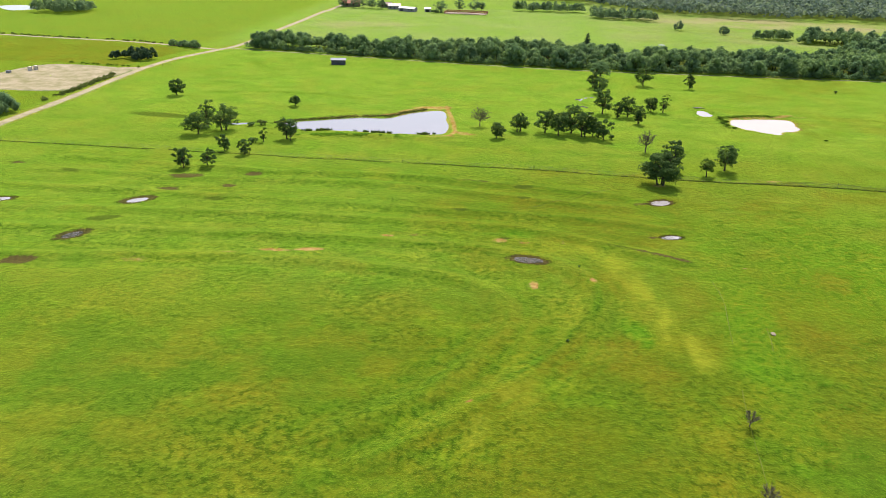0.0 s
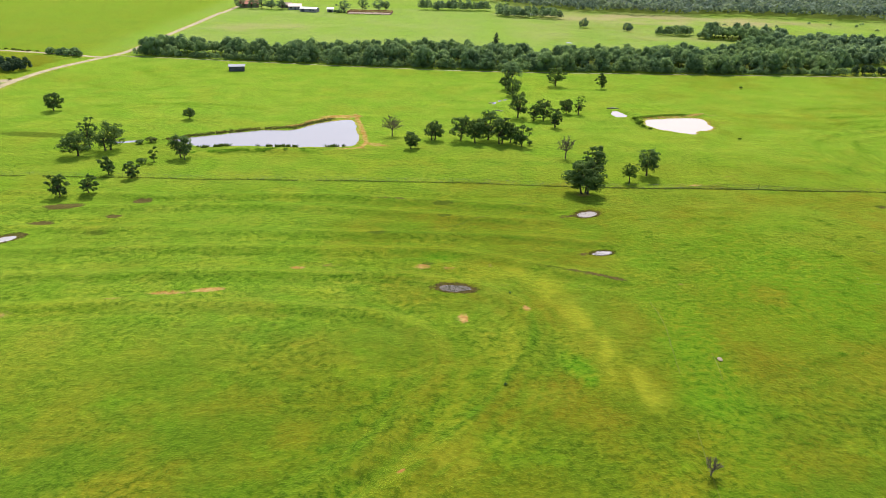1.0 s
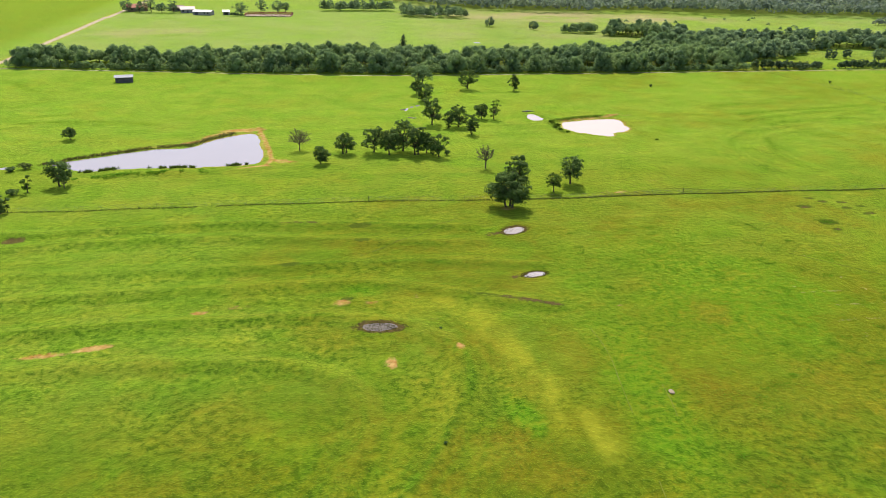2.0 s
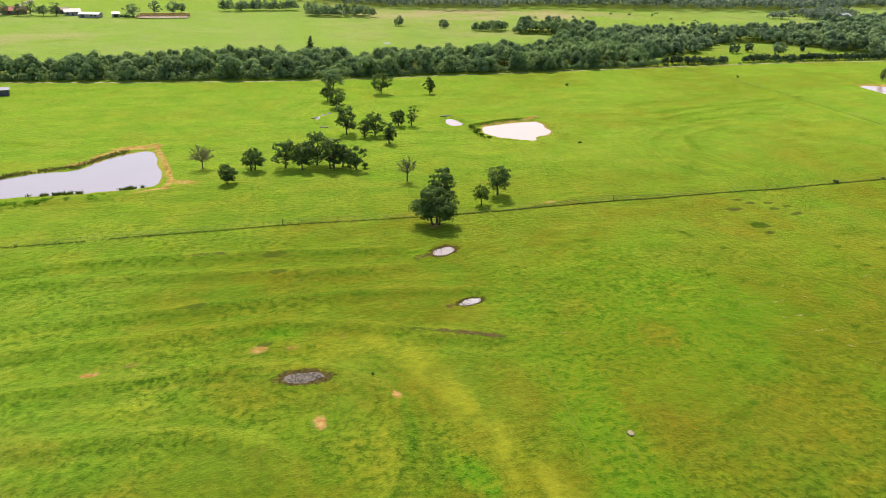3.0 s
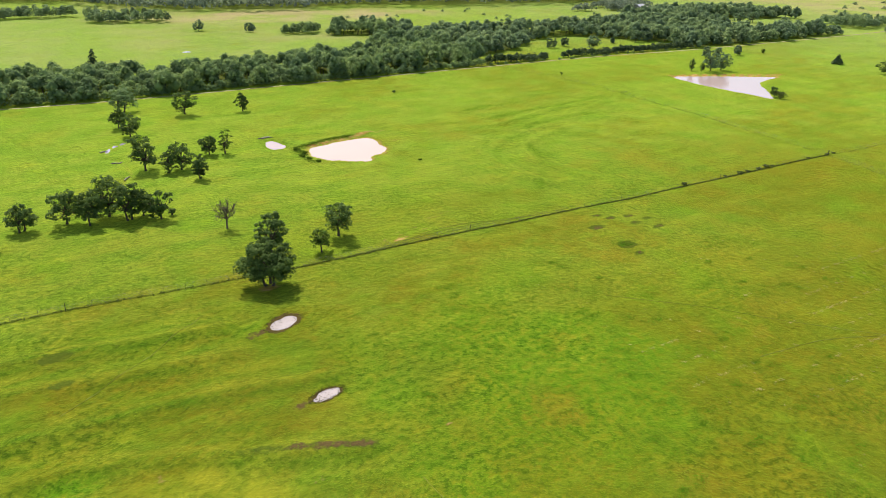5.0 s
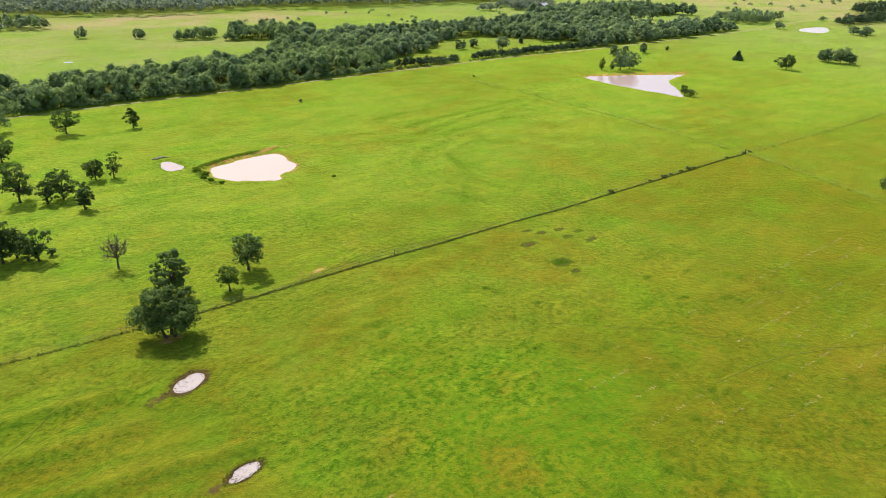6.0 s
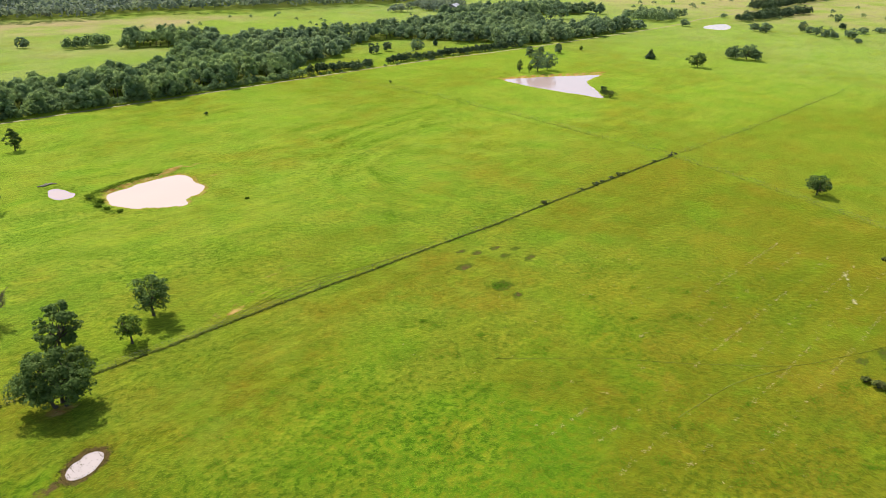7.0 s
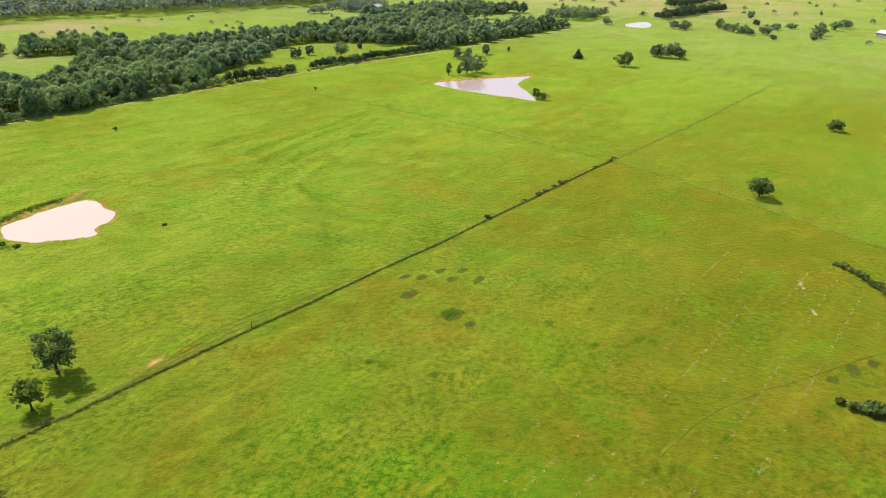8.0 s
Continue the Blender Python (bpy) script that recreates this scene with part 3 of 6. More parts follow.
def crown_blobs(r, height, width, clear, count, shape="round"):
    """Centres and radii of the leafy masses of one crown."""
    centres, radii = [], []
    mid, up = (height + clear) / 2, (height - clear) / 2
    p1, p2 = r.uniform(0, 6.28, 2)
    for i in range(count):
        a = i * 2.39996 + r.uniform(-0.5, 0.5)
        s = (i + 0.5) / count
        if shape == "cone":
            z = clear + (height - clear) * s ** 1.2 * 0.92
            q = width / 2 * (1 - s) * 0.75
            rad = width * (0.30 - 0.18 * s)
        else:
            c = 1 - 1.86 * s
            lobe = 1 + 0.20 * math.sin(2 * a + p1) + 0.14 * math.sin(3 * a + p2)
            q = (1 - c * c) ** 0.42 * width / 2 * r.uniform(0.42, 0.88) * lobe
            z = mid + c * up * r.uniform(0.55, 0.95) + 0.1 * up * math.sin(a + p2)
            rad = width * r.uniform(0.10, 0.185)
        centres.append((q * math.cos(a), q * math.sin(a), z))
        radii.append(min(rad, up * 0.75))
    centres, radii = np.array(centres), np.array(radii)
    if shape != "cone":
        reach = np.percentile(np.hypot(centres[:, 0], centres[:, 1]) + radii, 96)
        centres[:, :2] *= width / 2 / reach
        radii = radii * width / 2 / reach
        low, top = (centres[:, 2] - radii * 0.8).min(), (centres[:, 2] + radii * 0.8).max()
        centres[:, 2] = clear + (centres[:, 2] - low) * (height - clear) / (top - low)
    return centres, radii


def crown_leaves(r, centres, radii, leaves, size, low):
    """Leaves in small domed sprays over each leafy mass, with some inside it."""
    per = np.maximum(8, (leaves * radii ** 2 / (radii ** 2).sum())).astype(int)
    at, out = [], []
    flat = np.array((1, 1, 0.82))
    for c, q, n in zip(centres, radii, per):
        k = 9
        d = unit(r.normal(0, 1, (k, 3)))
        d[:, 2] = np.where(d[:, 2] < -0.35, -d[:, 2], d[:, 2])
        spray, wide = c + d * q * 0.8 * flat * r.uniform(0.7, 1.15, (k, 1)), q * r.uniform(0.30, 0.56, k)
        pick = r.integers(0, k, n)
        e = unit(r.normal(0, 1, (n, 3)))
        e[:, 2] = np.where(e[:, 2] < -0.5, -e[:, 2], e[:, 2])
        e = unit(e + 0.5 * d[pick])
        p = spray[pick] + e * (wide[pick] * r.uniform(0.7, 1.1, n))[:, None] * flat
        inner = r.uniform(0, 1, n) < 0.14
        p[inner] = c + (p[inner] - c) * r.uniform(0.2, 0.7, (inner.sum(), 1))
        p[:, 2] = np.maximum(p[:, 2], low + r.uniform(0, 0.25, n))
        at.append(p)
        out.append(e + 0.3 * d[pick] + np.array((0, 0, 0.25)))
    return leaf_quads(r, np.concatenate(at), np.concatenate(out), size)


def limb(r, a, b, r0, r1, steps=4, wander=0.08):
    a, b = np.array(a, float), np.array(b, float)
    n = np.linalg.norm(b - a)
    pts = [a + (b - a) * s + (r.normal(0, wander * n, 3) * math.sin(math.pi * s) if 0 < s < 1 else 0) for s in np.linspace(0, 1, steps)]
    return tube(pts, np.linspace(r0, r1, steps), 6)


TREE_COUNT = [0]


def tree(x, y, height, width, label, leaf=None, name="oak_tree", group="", leaves=3600, size=0.36, clear=None, stems=1, shape="round", blobs=30, sparse=False):
    """A tree: bark trunk with limbs, and a crown of many small leaves in uneven masses."""
    TREE_COUNT[0] += 1
    r = np.random.default_rng(1000 + TREE_COUNT[0])
    ob = thing(name, x, y, label, "tree", group, z=z_at(x, y) - 0.05)
    width = width * 1.1
    clear = height * 0.04 if clear is None else clear * 0.22
    centres, radii = crown_blobs(r, height, width, clear, blobs, shape)
    if sparse:
        radii = radii * 0.8
    centres[:, :2] += r.normal(0, width * 0.035, 2)
    fork = []
    tubes = []
    thick = 0.022 * height + 0.010 * width
    for s in range(stems):
        a = s * 2.4 + r.uniform(0, 1)
        foot = np.array((math.cos(a), math.sin(a), 0)) * (0.0 if stems == 1 else width * 0.07)
        top = np.array((foot[0] * 1.6 + r.normal(0, 0.15), foot[1] * 1.6 + r.normal(0, 0.15), clear + (height - clear) * 0.35))
        pts = [foot + (0, 0, -0.15), foot + (0, 0, 0.15), foot * 1.1 + (r.normal(0, 0.06), r.normal(0, 0.06), clear * 0.6 + 0.2), top]
        tubes.append(tube(pts, [thick * 1.5, thick * 1.1, thick * 0.85, thick * 0.5], 8))
        fork.append(top)
    for i, c in enumerate(centres):
        t = fork[i % stems]
        start = t * (1, 1, 0.72) + (0, 0, 0.1)
        tubes.append(limb(r, start, c, thick * 0.4, 0.03, 4))
    v, f = joined(tubes)
    mesh_part("trunk", mesh_from("trunk", v, f, BARK, True), ob)
    v, f = crown_leaves(r, centres, radii, int(leaves * 1.5), size * 0.78, clear * 0.75)
    mesh_part("crown", mesh_from("crown", v, f, leaf or OAK), ob)
    return ob


def dead_tree(x, y, height, width, label, name="dead_tree", group="", twigs=5, forks=9):
    """A leafless tree: trunk, forking limbs and thin twigs."""
    TREE_COUNT[0] += 1
    r = np.random.default_rng(3000 + TREE_COUNT[0])
    ob = thing(name, x, y, label, "tree", group, z=z_at(x, y) - 0.05)
    thick = 0.032 * height
    fork = np.array((0.1, -0.05, height * 0.34))
    v, f = tube([(0, 0, -0.1), (0.03, 0, 0.15), (0.02, 0.04, height * 0.18), fork], [thick * 1.4, thick, thick * 0.85, thick * 0.7], 8)
    mesh_part("trunk", mesh_from("trunk", v, f, DEADWOOD, True), ob)
    for i in range(forks):
        a = i * 2.39996
        q = width / 2 * math.sqrt((i + 0.6) / forks)
        tip = np.array((math.cos(a) * q, math.sin(a) * q, height * (0.98 - 0.42 * (2 * q / width) ** 2) * r.uniform(0.88, 1.0)))
        start = fork * (1, 1, r.uniform(0.75, 1.0))
        tubes = [limb(r, start, tip, thick * 0.42, 0.03, 5, 0.07)]
        fine = min(1.0, height / 5)
        for j in range(int(twigs * (1.7 if height > 3 else 3))):
            s = r.uniform(0.3, 1.0)
            p = start + (tip - start) * s
            d = unit(tip - start) * 0.8 + r.normal(0, 0.5, 3) + (0, 0, 0.15)
            e = p + unit(d) * width * r.uniform(0.10, 0.22)
            tubes.append(tube([p, (p + e) / 2 + r.normal(0, 0.05, 3), e], [0.05 * fine, 0.036 * fine, 0.016 * fine], 4))
            for q2 in range(3):
                g = p + (e - p) * r.uniform(0.3, 1.0)
                tubes.append(tube([g, g + unit(d + r.normal(0, 0.7, 3)) * width * r.uniform(0.05, 0.11)], [0.028 * fine, 0.012 * fine], 3))
        v, f = joined(tubes)
        mesh_part("branch", mesh_from("branch", v, f, DEADWOOD, True), ob)
    return ob


def shrub(x, y, height, width, label, leaf=None, name="shrub", group="", leaves=700, size=0.26):
    TREE_COUNT[0] += 1
    r = np.random.default_rng(5000 + TREE_COUNT[0])
    ob = thing(name, x, y, label, "shrub", group, z=z_at(x, y) - 0.03)
    k = 8
    a = np.arange(k) * 2.39996 + r.uniform(0, 3)
    q = width / 2 * np.sqrt((np.arange(k) + 0.3) / k) * 0.7
    c = np.stack([q * np.cos(a), q * np.sin(a), height * r.uniform(0.35, 0.62, k)], 1)
    tubes = [limb(r, (0, 0, -0.05), p, 0.06, 0.02, 3) for p in c]
    v, f = joined(tubes)
    mesh_part("stems", mesh_from("stems", v, f, BARK, True), ob)
    v, f = crown_leaves(r, c, np.full(k, min(width * 0.26, height * 0.55)), leaves, size, 0.02)
    mesh_part("foliage", mesh_from("foliage", v, f, leaf or OAK), ob)
    return ob


def scatter(r, outline, spacing):
    """Uneven places inside an outline."""
    lo, hi = np.array(outline).min(0), np.array(outline).max(0)
    gx, gy = np.meshgrid(np.arange(lo[0], hi[0], spacing), np.arange(lo[1], hi[1], spacing))
    gx = gx.ravel() + r.uniform(-0.42, 0.42, gx.size) * spacing
    gy = gy.ravel() + r.uniform(-0.42, 0.42, gy.size) * spacing
    keep = inside(gx, gy, outline)
    return gx[keep], gy[keep]


def rough_ball(rings=2, sides=6):
    """A low rounded mass of quads, as places and faces, of radius 1."""
    v = []
    for i in range(rings + 1):
        e = -1.25 + 2.6 * i / rings
        v += [(math.cos(e) * math.cos(j * 2 * math.pi / sides + i * 0.4), math.cos(e) * math.sin(j * 2 * math.pi / sides + i * 0.4), 0.85 * math.sin(e)) for j in range(sides)]
    f = [(i * sides + j, i * sides + (j + 1) % sides, (i + 1) * sides + (j + 1) % sides, (i + 1) * sides + j) for i in range(rings) for j in range(sides)]
    return np.array(v), np.array(f)


CORE, CORE_FACES = rough_ball()


def woodland(label, seed, x, y, tall, wide, quads, size, leaf, trunks=True, name="woodland", inner=None):
    """Many trees that nobody could count, as one piece of stuff: crowns and trunks. inner: the trees that stand deep in the wood and have leaves at the top alone."""
    r = np.random.default_rng(seed)
    n = len(x)
    ob = new(name)
    tagged(ob, label, "woodland", "", "stuff")
    h = r.uniform(*tall, n) * (0.8 + 0.4 * vnoise(x / 22, y / 22, seed))
    w = r.uniform(*wide, n) * (0.75 + 0.5 * vnoise(x / 9, y / 9, seed + 1))
    base = rise(x, y)
    k = 13
    level = np.array((0.30, 0.34, 0.30, 0.36, 0.32, 0.52, 0.56, 0.54, 0.58, 0.54, 0.72, 0.74, 0.70))[None, :]
    reach = np.array((0.32, 0.34, 0.32, 0.34, 0.33, 0.24, 0.22, 0.25, 0.22, 0.24, 0.08, 0.10, 0.09))[None, :]
    a = np.arange(k)[None, :] * 1.2566 + (np.arange(k)[None, :] // 5) * 0.6 + r.uniform(0, 6.28, (n, 1)) + r.normal(0, 0.25, (n, k))
    q = w[:, None] * reach * r.uniform(0.8, 1.2, (n, k))
    z = base[:, None] + h[:, None] * level * r.uniform(0.88, 1.12, (n, k))
    centre = np.stack([x[:, None] + q * np.cos(a), y[:, None] + q * np.sin(a), z], -1)
    rad = np.minimum(w * 0.23, h * 0.27)[:, None] * r.uniform(0.75, 1.2, (n, k))
    sort = np.repeat(r.uniform(0, 1, (n, 1)) ** 1.5, k, 1)
    use = np.ones((n, k), bool)
    if inner is not None:
        use[inner, :5] = False
    centre, rad, sort = centre[use], rad[use], sort[use]
    m = max(4, quads // k)
    d = unit(r.normal(0, 1, (len(rad), m, 3)))
    d[..., 2] = np.where(d[..., 2] < -0.6, -d[..., 2], d[..., 2])
    p = centre[:, None, :] + d * rad[:, None, None] * r.uniform(0.82, 1.08, (len(rad), m, 1)) * np.array((1, 1, 0.85))
    v, f = leaf_quads(r, p.reshape(-1, 3), (d + np.array((0, 0, 0.15))).reshape(-1, 3), size, 0.3)
    tone = np.repeat(sort, m * 4)
    # the dense twiggy inside of each leafy mass
    if quads < 300:
        centre, rad, sort = centre[:0], rad[:0], sort[:0]
    core = centre[:, None, :] + CORE * (rad * 0.8)[:, None, None] * r.uniform(0.85, 1.1, (len(rad), len(CORE), 1))
    core_faces = (CORE_FACES[None] + (np.arange(len(rad)) * len(CORE))[:, None, None]).reshape(-1, 4)
    tone = np.concatenate([tone, np.repeat(sort, len(CORE))])
    crowns = mesh_part("crowns", mesh_from("crowns", np.concatenate([v, core.reshape(-1, 3)]), np.concatenate([f, core_faces + len(v)]), leaf), ob)
    crowns.data.attributes.new("kind", "FLOAT", "POINT").data.foreach_set("value", tone.astype(np.float32))
    if trunks:
        sides = np.arange(4) * math.pi / 2
        ring = np.stack([np.cos(sides), np.sin(sides), np.zeros(4)], 1)
        foot = np.stack([x, y, base - 0.1], 1)
        head = np.stack([x + r.normal(0, 0.2, n), y + r.normal(0, 0.2, n), base + h * 0.4], 1)
        v = np.concatenate([foot[:, None] + ring * 0.22, head[:, None] + ring * 0.1], 1).reshape(-1, 3)
        f = np.array([[(i), (i + 1) % 4, (i + 1) % 4 + 4, i + 4] for i in range(4)])
        f = (f[None] + (np.arange(n) * 8)[:, None, None]).reshape(-1, 4)
        mesh_part("trunks", mesh_from("trunks", v, f, BARK), ob)
    return ob


def along_line(r, pts, spacing, spread):
    """Uneven places strewn along a broken line."""
    out = []
    for (ax, ay), (bx, by) in zip(pts[:-1], pts[1:]):
        n = max(1, int(math.hypot(bx - ax, by - ay) / spacing))
        t = (np.arange(n) + r.uniform(0, 1, n)) / n
        out.append(np.stack([ax + (bx - ax) * t + r.normal(0, spread, n), ay + (by - ay) * t + r.normal(0, spread, n)], 1))
    o = np.concatenate(out)
    return o[:, 0], o[:, 1]


def tufts(name, label, seed, x, y, height, blades, mat, spread=0.12, kind="stuff", category="grass", foot_level=-9.0, upright=0.45):
    """Bunches of blades as one piece of stuff. upright: 1 for stiff reeds, less for low spreading weeds."""
    r = np.random.default_rng(seed)
    n = len(x)
    h = height * r.uniform(0.5, 1.3, n)
    z = np.maximum(rise(x, y), foot_level)
    k = blades
    a = r.uniform(0, 6.28, (n, k))
    lean = r.uniform(0.1, 0.9, (n, k)) * (1.9 - upright)
    foot = np.stack([x[:, None] + spread * h[:, None] * np.cos(a), y[:, None] + spread * h[:, None] * np.sin(a), np.repeat(z[:, None] - 0.02, k, 1)], -1)
    d = np.stack([np.cos(a) * lean, np.sin(a) * lean, np.full(a.shape, upright)], -1) * (h[:, None] * r.uniform(0.6, 1.1, (n, k)))[..., None]
    side = np.stack([-np.sin(a), np.cos(a), np.zeros_like(a)], -1) * (h[:, None] * (0.42 - 0.26 * upright))[..., None]
    v = np.stack([foot - side, foot + side, foot + d], 2).reshape(-1, 3)
    f = np.arange(len(v)).reshape(-1, 3)
    ob = new(name, mesh_from(name, v, f, mat))
    return tagged(ob, label, category, "", kind)


# ---- ground ----
def fresh_side(x, y):
    """1 beyond the fences, where the grass is fresher, and 0 in the near field."""
    south = FENCE_LINES["south"]
    f = smooth(-3, 5, y - np.interp(x, [p[0] for p in south], [p[1] for p in south]) + 8 * (vnoise(x / 9, y / 9, 72) - 0.5)) * (x < 216)
    return np.clip(f + (x >= 190) * smooth(-2, 2, (x - 216) - 0.27 * (y - 186) * (y < 186)), 0, 1)


def spaced(*runs):
    out = [runs[0][0]]
    for a, b, step in runs:
        n = max(1, round(abs(b - a) / step))
        out += list(np.linspace(a, b, n + 1)[1:])
    return np.array(out)


gx = spaced((-4800, -1200, 400), (-1200, -440, 40), (-440, -180, 5), (-180, -100, 2), (-100, -60, 1.2), (-60, 135, 0.8), (135, 180, 1.2), (180, 330, 2), (330, 760, 5), (760, 1300, 40), (1300, 4800, 400))
gy = spaced((-4800, -600, 400), (-600, 20, 25), (20, 50, 3), (50, 62, 1.2), (62, 195, 0.8), (195, 280, 1.2), (280, 370, 2), (370, 700, 6), (700, 1200, 30), (1200, 4800, 400))
GX, GY = np.meshgrid(gx, gy)
X, Y = GX.ravel(), GY.ravel()
Z = rise(X, Y)
nx, ny = len(gx), len(gy)
idx = np.arange(nx * ny).reshape(ny, nx)
quads = np.stack([idx[:-1, :-1], idx[:-1, 1:], idx[1:, 1:], idx[1:, :-1]], -1).reshape(-1, 4)
ground = new("ground", mesh_from("ground", np.stack([X, Y, Z], 1), quads, PASTURE, True))
tagged(ground, "rolling green cattle pasture with worn spots and old terraces", "ground", "", "structure")

bare, wet, dry, lush, dark = (np.zeros(X.shape) for _ in range(5))
for cx, cy, a, b, turn, s in SCALDS:
    bare = np.maximum(bare, s * (1 - smooth(0.3, 1.5, ellipse(X, Y, cx, cy, a, b, turn))))
chalk = np.zeros(X.shape)
for cx, cy, a, b, turn, s in CHALK:
    chalk = np.maximum(chalk, s * (1 - smooth(0.3, 1.3, ellipse(X, Y, cx, cy, a, b, turn))))
for p in POOLS:
    wet = np.maximum(wet, 1 - smooth(0.7, 1.4, ellipse(X, Y, *p[:5])))
for cx, cy, a, b, turn in ((35.6, 169.2, 4.0, 1.3, 8), (34.5, 147.6, 2.8, 0.9, 6)):
    wet = np.maximum(wet, 0.75 * (1 - smooth(0.3, 1.5, ellipse(X, Y, cx, cy, a, b, turn))))
for i, p in enumerate(HOLLOWS):
    e = 1 - smooth(0.4, 1.5, ellipse(X, Y, *p)) if i < 15 else 1.5 - 1.5 * smooth(0.5, 1.4, ellipse(X, Y, *p))
    if i in (1, 2, 3, 4, 6, 12):
        wet = np.maximum(wet, 1.0 * e)
    dark = np.maximum(dark, (0.2 if i == 10 else 1.05 if i < 15 else 0.75) * e)
    if i == 10:
        lush = np.maximum(lush, e)
    if i > 15:
        wet = np.maximum(wet, 0.35 * e)
band = np.zeros(X.shape)
for i, line in enumerate(TERRACES):
    d, s = line_distance(X, Y, line)
    low_side = side_of(X, Y, line)
    d = d * low_side + 1.4 * (vnoise(X / 5, Y / 5, 40 + i) - 0.5)
    strength = 0.6 if i > 5 else 1.0
    patchy = smooth(0.25, 0.55, vnoise(X / 16, Y / 16, 20 + i))
    broken = smooth(0.3, 0.6, vnoise(X / 6, Y / 3, 25 + i))
    # dry crest and weedy flank; lit edge and shaded side are coloured in too
    dry = np.maximum(dry, strength * (0.4 * np.exp(-((d + 0.6) / 0.9) ** 2) + 0.25 * np.exp(-((d + 5.0) / 1.4) ** 2)) * (0.15 + 0.85 * patchy * broken))
    band = np.maximum(band, strength * 0.75 * np.exp(-((d - 1.7) / 0.9) ** 2) * (0.25 + 0.75 * patchy))
    band = np.maximum(band, strength * 0.7 * np.exp(-((d - 4.6) / 0.8) ** 2) * broken * patchy)
    band = np.maximum(band, strength * 0.6 * np.exp(-((d + 3.2) / 0.7) ** 2) * broken)
    furrow = smooth(0.25, 0.95, np.sin(d * 2 * math.pi / 2.7 + 3 * vnoise(X / 12, Y / 12, 55 + i))) * np.exp(-(d / 9.0) ** 2)
    band = np.maximum(band, strength * 0.62 * furrow * smooth(0.4, 0.6, vnoise(X / 11, Y / 4, 60 + i)))
    lush = np.maximum(lush, strength * 0.3 * np.exp(-((np.abs(d) - 5.5) / 2.4) ** 2) * broken)
for line in BANDS:
    d, s = line_distance(X, Y, line)
    band = np.maximum(band, np.exp(-((d + 0.8 * (vnoise(X / 3, Y / 3, 48) - 0.5)) / (0.9 + 1.1 * (X > 110) + 1.0 * (Y > 260) * (X < 0))) ** 2) * smooth(0.0, 0.12, s) * (1 - smooth(0.9, 1.0, s)) * (0.5 + 0.5 * smooth(0.25, 0.5, vnoise(X / 5, Y / 5, 49))))
d, s = line_distance(X, Y, PALE_TRACK)
dry = np.maximum(dry, 1.0 * np.exp(-(d / (1.6 + 2.2 * vnoise(X / 7, Y / 7, 29))) ** 2) * (0.2 + 0.8 * smooth(0.2, 0.6, vnoise(X / 2.5, Y / 4, 27))))
d, s = line_distance(X, Y, rounded([(16.4, 121), (14.8, 114), (13.8, 108), (10.5, 101), (5.4, 88.8), (0.6, 82.8), (-2, 75)], 3, False))
dry = np.maximum(dry, 0.7 * np.exp(-(d / 1.3) ** 2) * smooth(0.35, 0.6, vnoise(X / 3, Y / 6, 28)))
d, s = line_distance(X, Y, PALE_TRACK)
lush = lush * (1 - np.exp(-(d / 3.5) ** 2))
for cx, cy, a, b, s in ((12, 139, 12, 6, 0.8), (-62, 124, 18, 5, 0.8), (-12, 146, 10, 4, 0.7), (14, 112, 7, 12, 0.6), (4, 88, 5, 9, 0.6), (-60, 110, 30, 16, 0.3), (200, 235, 16, 10, 0.6), (120, 150, 40, 20, 0.2), (52, 198, 22, 8, 0.3)):
    dry = np.maximum(dry, 0.8 * s * (1 - smooth(0.2, 1.2, ellipse(X, Y, cx, cy, a, b, 0))) * (0.4 + 0.6 * vnoise(X / 6, Y / 6, 31)))
for line, w in ((FENCE_LINES["south"], 0.6), (FENCE_LINES["east"], 0.7), (FENCE_LINES["far"], 0.7), (FENCE_LINES["west"], 0.8)):
    d, s = line_distance(X, Y, line)
    dark = np.maximum(dark, w * 0.78 * np.exp(-(d / 0.5) ** 2))
lush = np.maximum(lush, 1.0 * (1 - smooth(0.6, 1.1, ellipse(X, Y, 24, 106, 2.6, 6, 12))))
lush = np.maximum(lush, 0.9 * (1 - smooth(0.3, 1.0, ellipse(X, Y, 44, 120, 9, 60, -4))) * (0.3 + 0.7 * vnoise(X / 9, Y / 9, 33)))
lush = np.maximum(lush, 0.8 * (1 - smooth(0.2, 1.0, ellipse(X, Y, 80, 140, 60, 46, 0))) * (0.15 + 0.85 * smooth(0.35, 0.6, vnoise(X / 12, Y / 12, 35))))
for name, shore in PONDS.items():
    if name in ("reed", "clay", "spring", "far"):
        lo, hi = np.array(shore).min(0) - 12, np.array(shore).max(0) + 12
        near = (X > lo[0]) & (X < hi[0]) & (Y > lo[1]) & (Y < hi[1])
        d = shore_distance(X[near], Y[near], shore)
        rim = 0.8 * (1 - smooth(0.2, 1.5, d))
        rim = rim * (0.35 if name == "spring" else 0.7 if name == "clay" else 1.0)
        if name == "reed":
            rim = rim * smooth(-50, -28, X[near]) * 0.35 + 0.3 * (1 - smooth(0, 1, d))
        if name == "far":
            rim = rim * smooth(282, 290, Y[near] + 0.28 * (X[near] - 272))
            rim = np.maximum(rim, 0.5 * (1 - smooth(0.2, 1.0, d)))
        bare[near] = np.maximum(bare[near], rim)
        if name in ("clay", "spring"):
            dark[near] = np.maximum(dark[near], 0.45 * (1 - smooth(0.6, 2.2, d)))
d, s = line_distance(X, Y, DAM_PATH)
bare = np.maximum(bare, 0.95 * np.exp(-(d / 0.9) ** 2))
